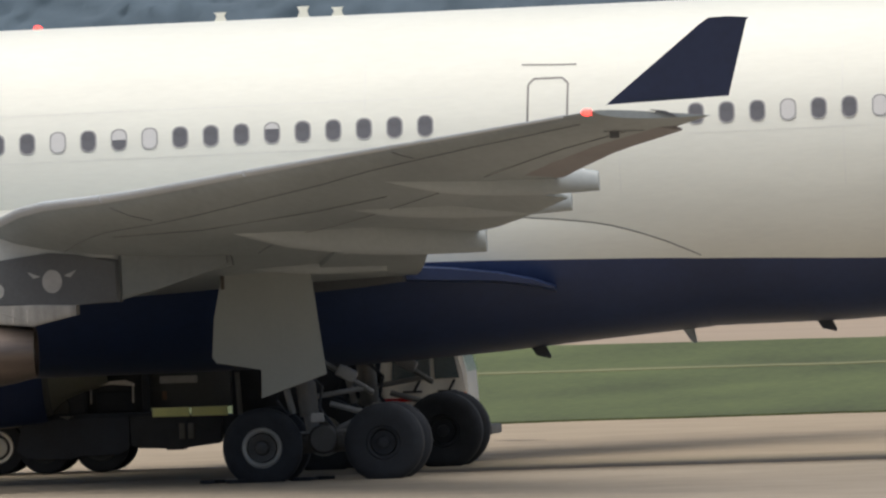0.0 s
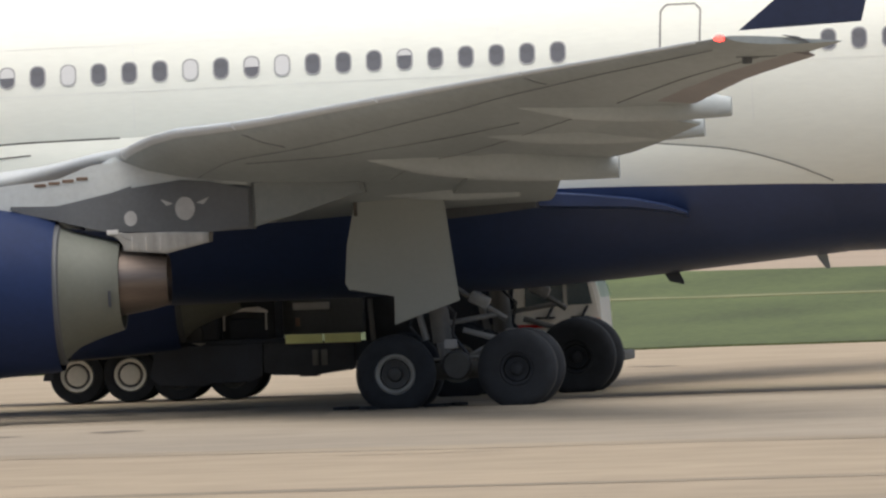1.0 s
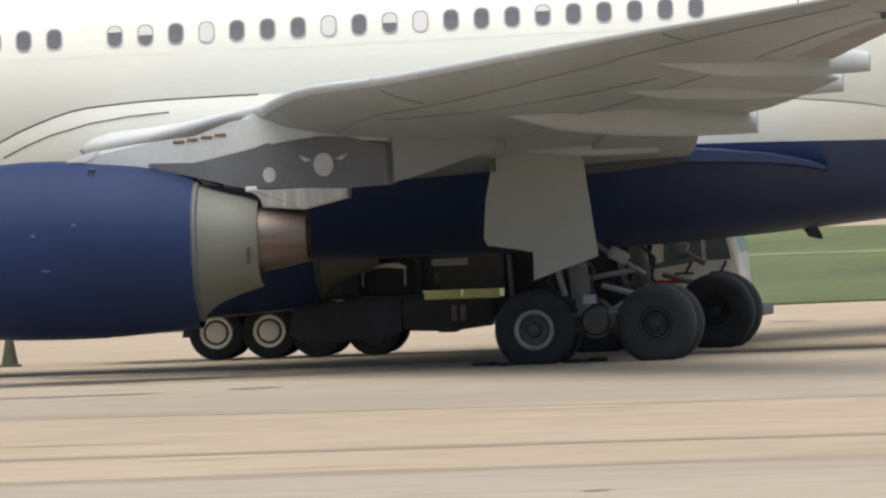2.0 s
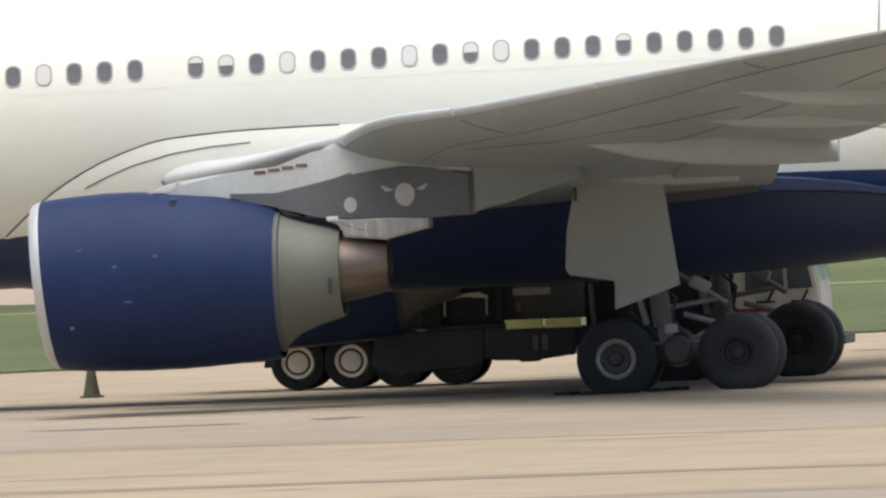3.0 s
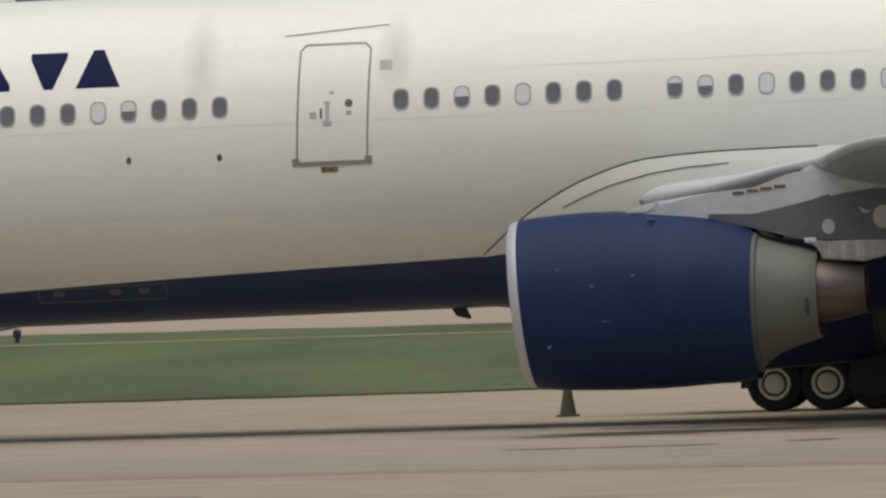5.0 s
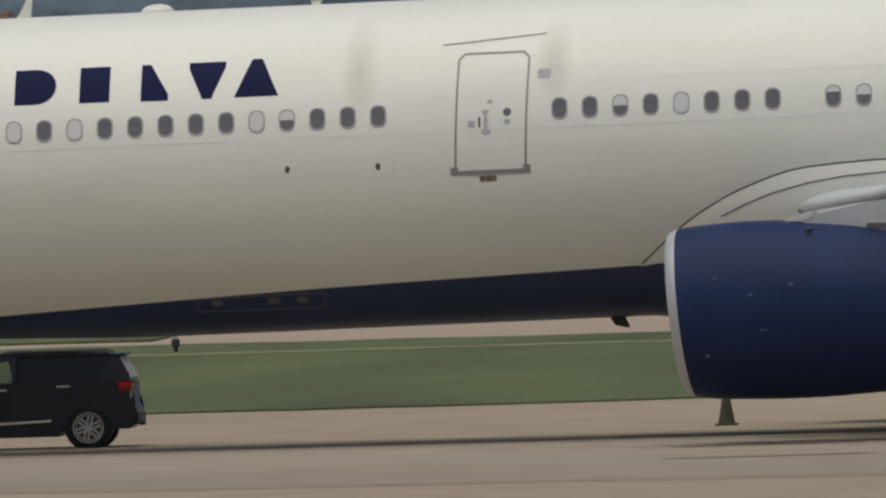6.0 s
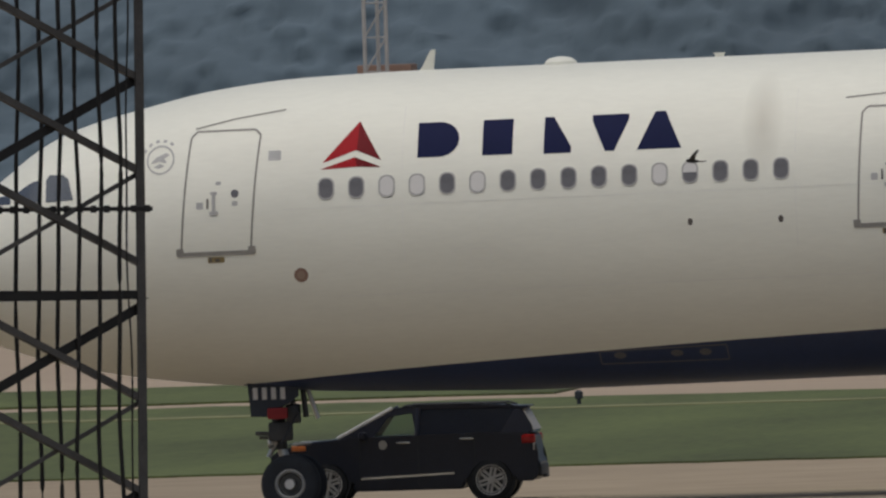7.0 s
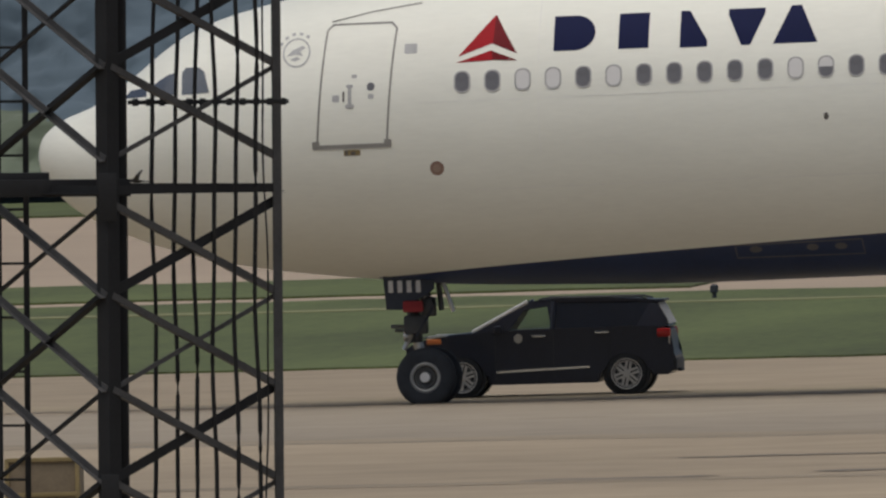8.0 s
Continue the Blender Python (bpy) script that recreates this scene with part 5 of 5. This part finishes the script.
def tower():
    cx, cy = -53.2, 330.0
    t = thing("lattice_tower", pose(cx, cy, 0, 0, 1.15, 9.1), "weathered dark steel lattice tower with cables on a square frame", "tower")
    h, top = 1.62, 12.0
    legs = {"front": (-0.375, -h), "right": (1.635, 0.0), "back": (-0.245, h), "left": (-1.72, 0.0)}
    for name, (x, y) in legs.items():
        w = 0.19 if name == "front" else 0.13
        bm = bmesh.new()
        turn = {"front": 45, "right": 135, "back": 225, "left": 315}[name]
        m = Matrix.Translation((x, y, 0)) @ Matrix.Rotation(radians(turn), 4, "Z")
        pts = [(0, 0), (w, 0), (w, 0.025), (0.025, 0.025), (0.025, w), (0, w)]
        loft([[m @ Vector((u, v, z)) for u, v in pts] for z in (0.0, top)], True, bm)
        leg = part("leg", bm, GALV_LIT if name == "right" else GALV, t, "heavy angle steel leg" if name == "front" else "")
        if name != "front":
            continue
        part("splice_plate", box((x, y - 0.02, 5.42), (w * 1.08, 0.06, 0.55), 0.01), GALV, leg)
        part("splice_plate", box((x, y - 0.02, 2.0), (w * 1.08, 0.06, 0.45), 0.01), GALV, leg)
    levels = [-0.05, 1.02, 2.1, 3.17, 4.25, 5.31, 5.82, 6.89, 7.96, 9.03, 10.1, 11.17]
    faces = (("front", "right"), ("front", "left"), ("back", "right"), ("back", "left"))
    for a, b in faces:
        pa, pb = Vector((*legs[a], 0)), Vector((*legs[b], 0))
        inset = (pb - pa).normalized() * 0.05
        for z0, z1 in zip(levels, levels[1:]):
            if z1 - z0 < 0.8:
                continue
            if a == "back":
                continue
            # the falling brace has the lit tone; the rising one alternates thin and heavy, heavy in the shaded tone
            heavy = (levels.index(z0) % 2 == 0) if z0 < 5.5 else (levels.index(z0) % 2 == 1)
            heavy = heavy if b == "right" else not heavy
            lo, hi = Vector((0, 0, max(z0, 0))), Vector((0, 0, z1))
            one, other = (pa + inset + hi, pb - inset + lo), (pa + inset + lo, pb - inset + hi)
            fall, rise = (one, other) if b == "right" else (other, one)
            part("brace", angle_bar(*fall, 0.078, 0.012), GALV_LIT, t)
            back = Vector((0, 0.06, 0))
            part("brace", angle_bar(rise[0] + back, rise[1] + back, 0.115 if heavy else 0.055, 0.014), GALV if heavy or b == "left" else GALV_LIT, t, "heavy brace in the shaded steel tone" if heavy else "")
        for z, w in ((5.45, 0.10), (10.6, 0.10)):
            part("horizontal", angle_bar(pa + inset + Vector((0, 0, z)), pb - inset + Vector((0, 0, z)), w, 0.014), GALV, t)
    part("platform_beam", box((-0.96, -0.80, 5.52), (1.7, 0.10, 0.20), 0.01), GALV, t)
    part("junction_box", box((-1.36, -0.55, 5.58), (0.62, 0.2, 0.24), 0.015), GALV, t, "dark steel junction box")
    # climbing ladder inside the left face
    lad = part("ladder_rail", box((-1.325, -0.01, 5.5), (0.07, 0.05, 11), 0.008), GALV, t)
    part("ladder_rail", box((-1.65, -0.01, 5.5), (0.06, 0.05, 11), 0.008), GALV, t)
    for k in range(17):
        part("rung", rod((-1.65, -0.01, 0.27 + 0.625 * k), (-1.325, -0.01, 0.27 + 0.625 * k), 0.018, 6), GALV, lad)
    # cable run on the right face
    part("cable_bracket", box((0.79, -0.56, 6.50), (1.86, 0.05, 0.05), 0.008), GALV, t)
    for k in range(12):
        part("cable_clamp", box((-0.05 + 0.155 * k, -0.585, 6.50), (0.07, 0.05, 0.085), 0.008), GALV, t)
    part("cable_bracket", box((0.75, -0.5, 1.2), (1.7, 0.05, 0.05), 0.008), GALV, t)
    rnd = random.Random(5)
    for x in (0.15, 0.405, 0.63, 0.845, 1.10, 1.335, 1.44):
        sway, lean = rnd.uniform(0, 6), rnd.uniform(-0.006, 0.006)
        pts = [(x + lean * (z - 5) + 0.022 * math.sin(1.25 * z + sway) + 0.008 * math.sin(3.1 * z + 2 * sway), -0.60 + 0.01 * math.sin(z + sway), z) for z in [0.1 + 0.20 * i for i in range(58)]]
        part("cable", pipe(pts, 0.026 if x < 1.4 else 0.012, 6), CABLE, t, "black cable", 60)


tower()


# ---- distance ----
def far_mast():
    m = thing("radio_mast", pose(-122.4, 830, 0.0), "slender grey lattice mast before the woods", "mast")
    for x, y in ((0.32, 0), (-0.32, 0), (0, 0.5)):
        part("leg", rod((x, y, 0), (x, y, 24), 0.06, 6), MARK_GREY, m)
    for k in range(24):
        z = k * 1.0
        part("brace", rod((-0.32, 0, z), (0.32, 0, z + 1.0), 0.028, 5), MARK_GREY, m)
        part("brace", rod((-0.32, 0, z + 1), (0.32, 0, z + 1.0), 0.024, 5), MARK_GREY, m)
    part("base_hut", box((0.1, 1.5, 3.6), (1.6, 1.2, 7.2), 0.05), BROWN, m, "dull red base hut")


far_mast()

bm = bmesh.new()
rows = []
for j, (y, z) in enumerate(((872, 0.0), (879, 5), (887, 11), (897, 18), (912, 27), (940, 42), (1000, 62), (1150, 80), (1600, 85))):
    rows.append([bm.verts.new((x, y, z * (1 + 0.18 * noise.noise((x * 0.01, j, 0))))) for x in range(-900, 600, 20)])
for a, b in zip(rows, rows[1:]):
    for i in range(len(a) - 1):
        bm.faces.new((a[i], a[i + 1], b[i + 1], b[i]))
solid("wooded_hillside", bm, HILL, "dark wooded hillside in the distance, tinted blue for haze", "hill", "structure", "", 60)


def woods():
    """A leafy canopy that swells into crowns, over the hillside, with loose leaf clumps on it."""
    rnd = random.Random(77)
    rise = lerp_table([(872, 0.0), (879, 5), (887, 11), (897, 18), (912, 27)])
    verts, faces = [], []
    nx, ny = 480, 150
    for j in range(ny + 1):
        for i in range(nx + 1):
            x, y = -180 + 120 * i / nx, 872 + 36 * j / ny
            c = 0.9 * noise.noise((x * 0.16, y * 0.2, 3.0)) + 0.6 * noise.noise((x * 0.55, y * 0.6, 8.0)) + 0.3 * noise.noise((x * 1.7, y * 1.9, 5.0))
            verts.append((x + rnd.uniform(-0.08, 0.08), y - 1.0 - c + rnd.uniform(-0.1, 0.1), rise(y) + 0.6 + 0.6 * c))
    for j in range(ny):
        for i in range(nx):
            k = j * (nx + 1) + i
            faces.append((k, k + 1, k + nx + 2, k + nx + 1))
    me = bpy.data.meshes.new("woods")
    me.from_pydata(verts, [], faces)
    me.polygons.foreach_set("use_smooth", [True] * len(me.polygons))
    # haze-blue leaves above, greener ones on the low part of the canopy
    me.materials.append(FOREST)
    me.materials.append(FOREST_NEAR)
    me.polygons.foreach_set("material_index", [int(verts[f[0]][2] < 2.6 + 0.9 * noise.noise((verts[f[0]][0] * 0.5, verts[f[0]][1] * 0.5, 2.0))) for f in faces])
    return tagged(new("woods", me), "dense woods on the far hillside, tinted blue for haze", "trees", "", "stuff")


woods()
solid("far_grass", sheet([(-400, 832), (200, 832), (200, 880), (-400, 880)], 0.06), GRASS, "far strip of grass at the foot of the woods", "grass", "structure")


# ---- bird ----
def bird():
    b = thing("bird", pose(-40, 400, 9), "small dark swallow flying past the airliner", "bird")
    part("body", loft([[(x, r * math.cos(t), r * math.sin(t)) for t in [math.pi * k / 4 for k in range(8)]] for x, r in ((-0.10, 0.006), (-0.08, 0.022), (-0.03, 0.032), (0.03, 0.026), (0.09, 0.010), (0.14, 0.006))]), BIRD, b)
    wings = []
    for s in (-1, 1):
        w = part("wing", loft([[(-0.045, s * 0.02, 0.008), (0.03, s * 0.02, 0.008), (0.03, s * 0.02, 0.0), (-0.045, s * 0.02, 0.0)],
                               [(-0.03, s * 0.10, 0.010), (0.03, s * 0.10, 0.008), (0.03, s * 0.10, 0.002), (-0.03, s * 0.10, 0.004)],
                               [(0.03, s * 0.20, 0.006), (0.06, s * 0.20, 0.005), (0.06, s * 0.20, 0.002), (0.03, s * 0.20, 0.003)]]), BIRD, b)
        wings.append((s, w))
    part("tail", slab([(0.11, 0.004), (0.19, 0.012), (0.19, 0.006), (0.11, -0.004)], -0.02, 0.02), BIRD, b)
    return b, wings


the_bird, bird_wings = bird()


def motions():
    way = [(0.0, 10.0, 30.0), (4.0, -26.0, 18.0), (6.0, -45.4, 9.9), (6.7, -51.81, 7.32), (6.9, -53.64, 6.69), (7.0, -54.56, 6.45), (7.3, -57.48, 5.66), (7.5, -59.58, 5.35), (7.7, -61.5, 5.12), (8.0, -64.4, 4.95)]
    walk(the_bird, [(t, pose(x, 400, z, 12, 6, 0)) for t, x, z in way])
    for s, w in bird_wings:
        beats = [(0.0, pose(0, 0, 0, -s * 25, 0, 0))]
        k = 1
        while 0.1 * k < 8.01:
            beats.append((0.1 * k, pose(0, 0, 0, s * (38 if k % 2 == 0 else -28), 0, 0)))
            k += 1
        walk(w, beats)


motions()
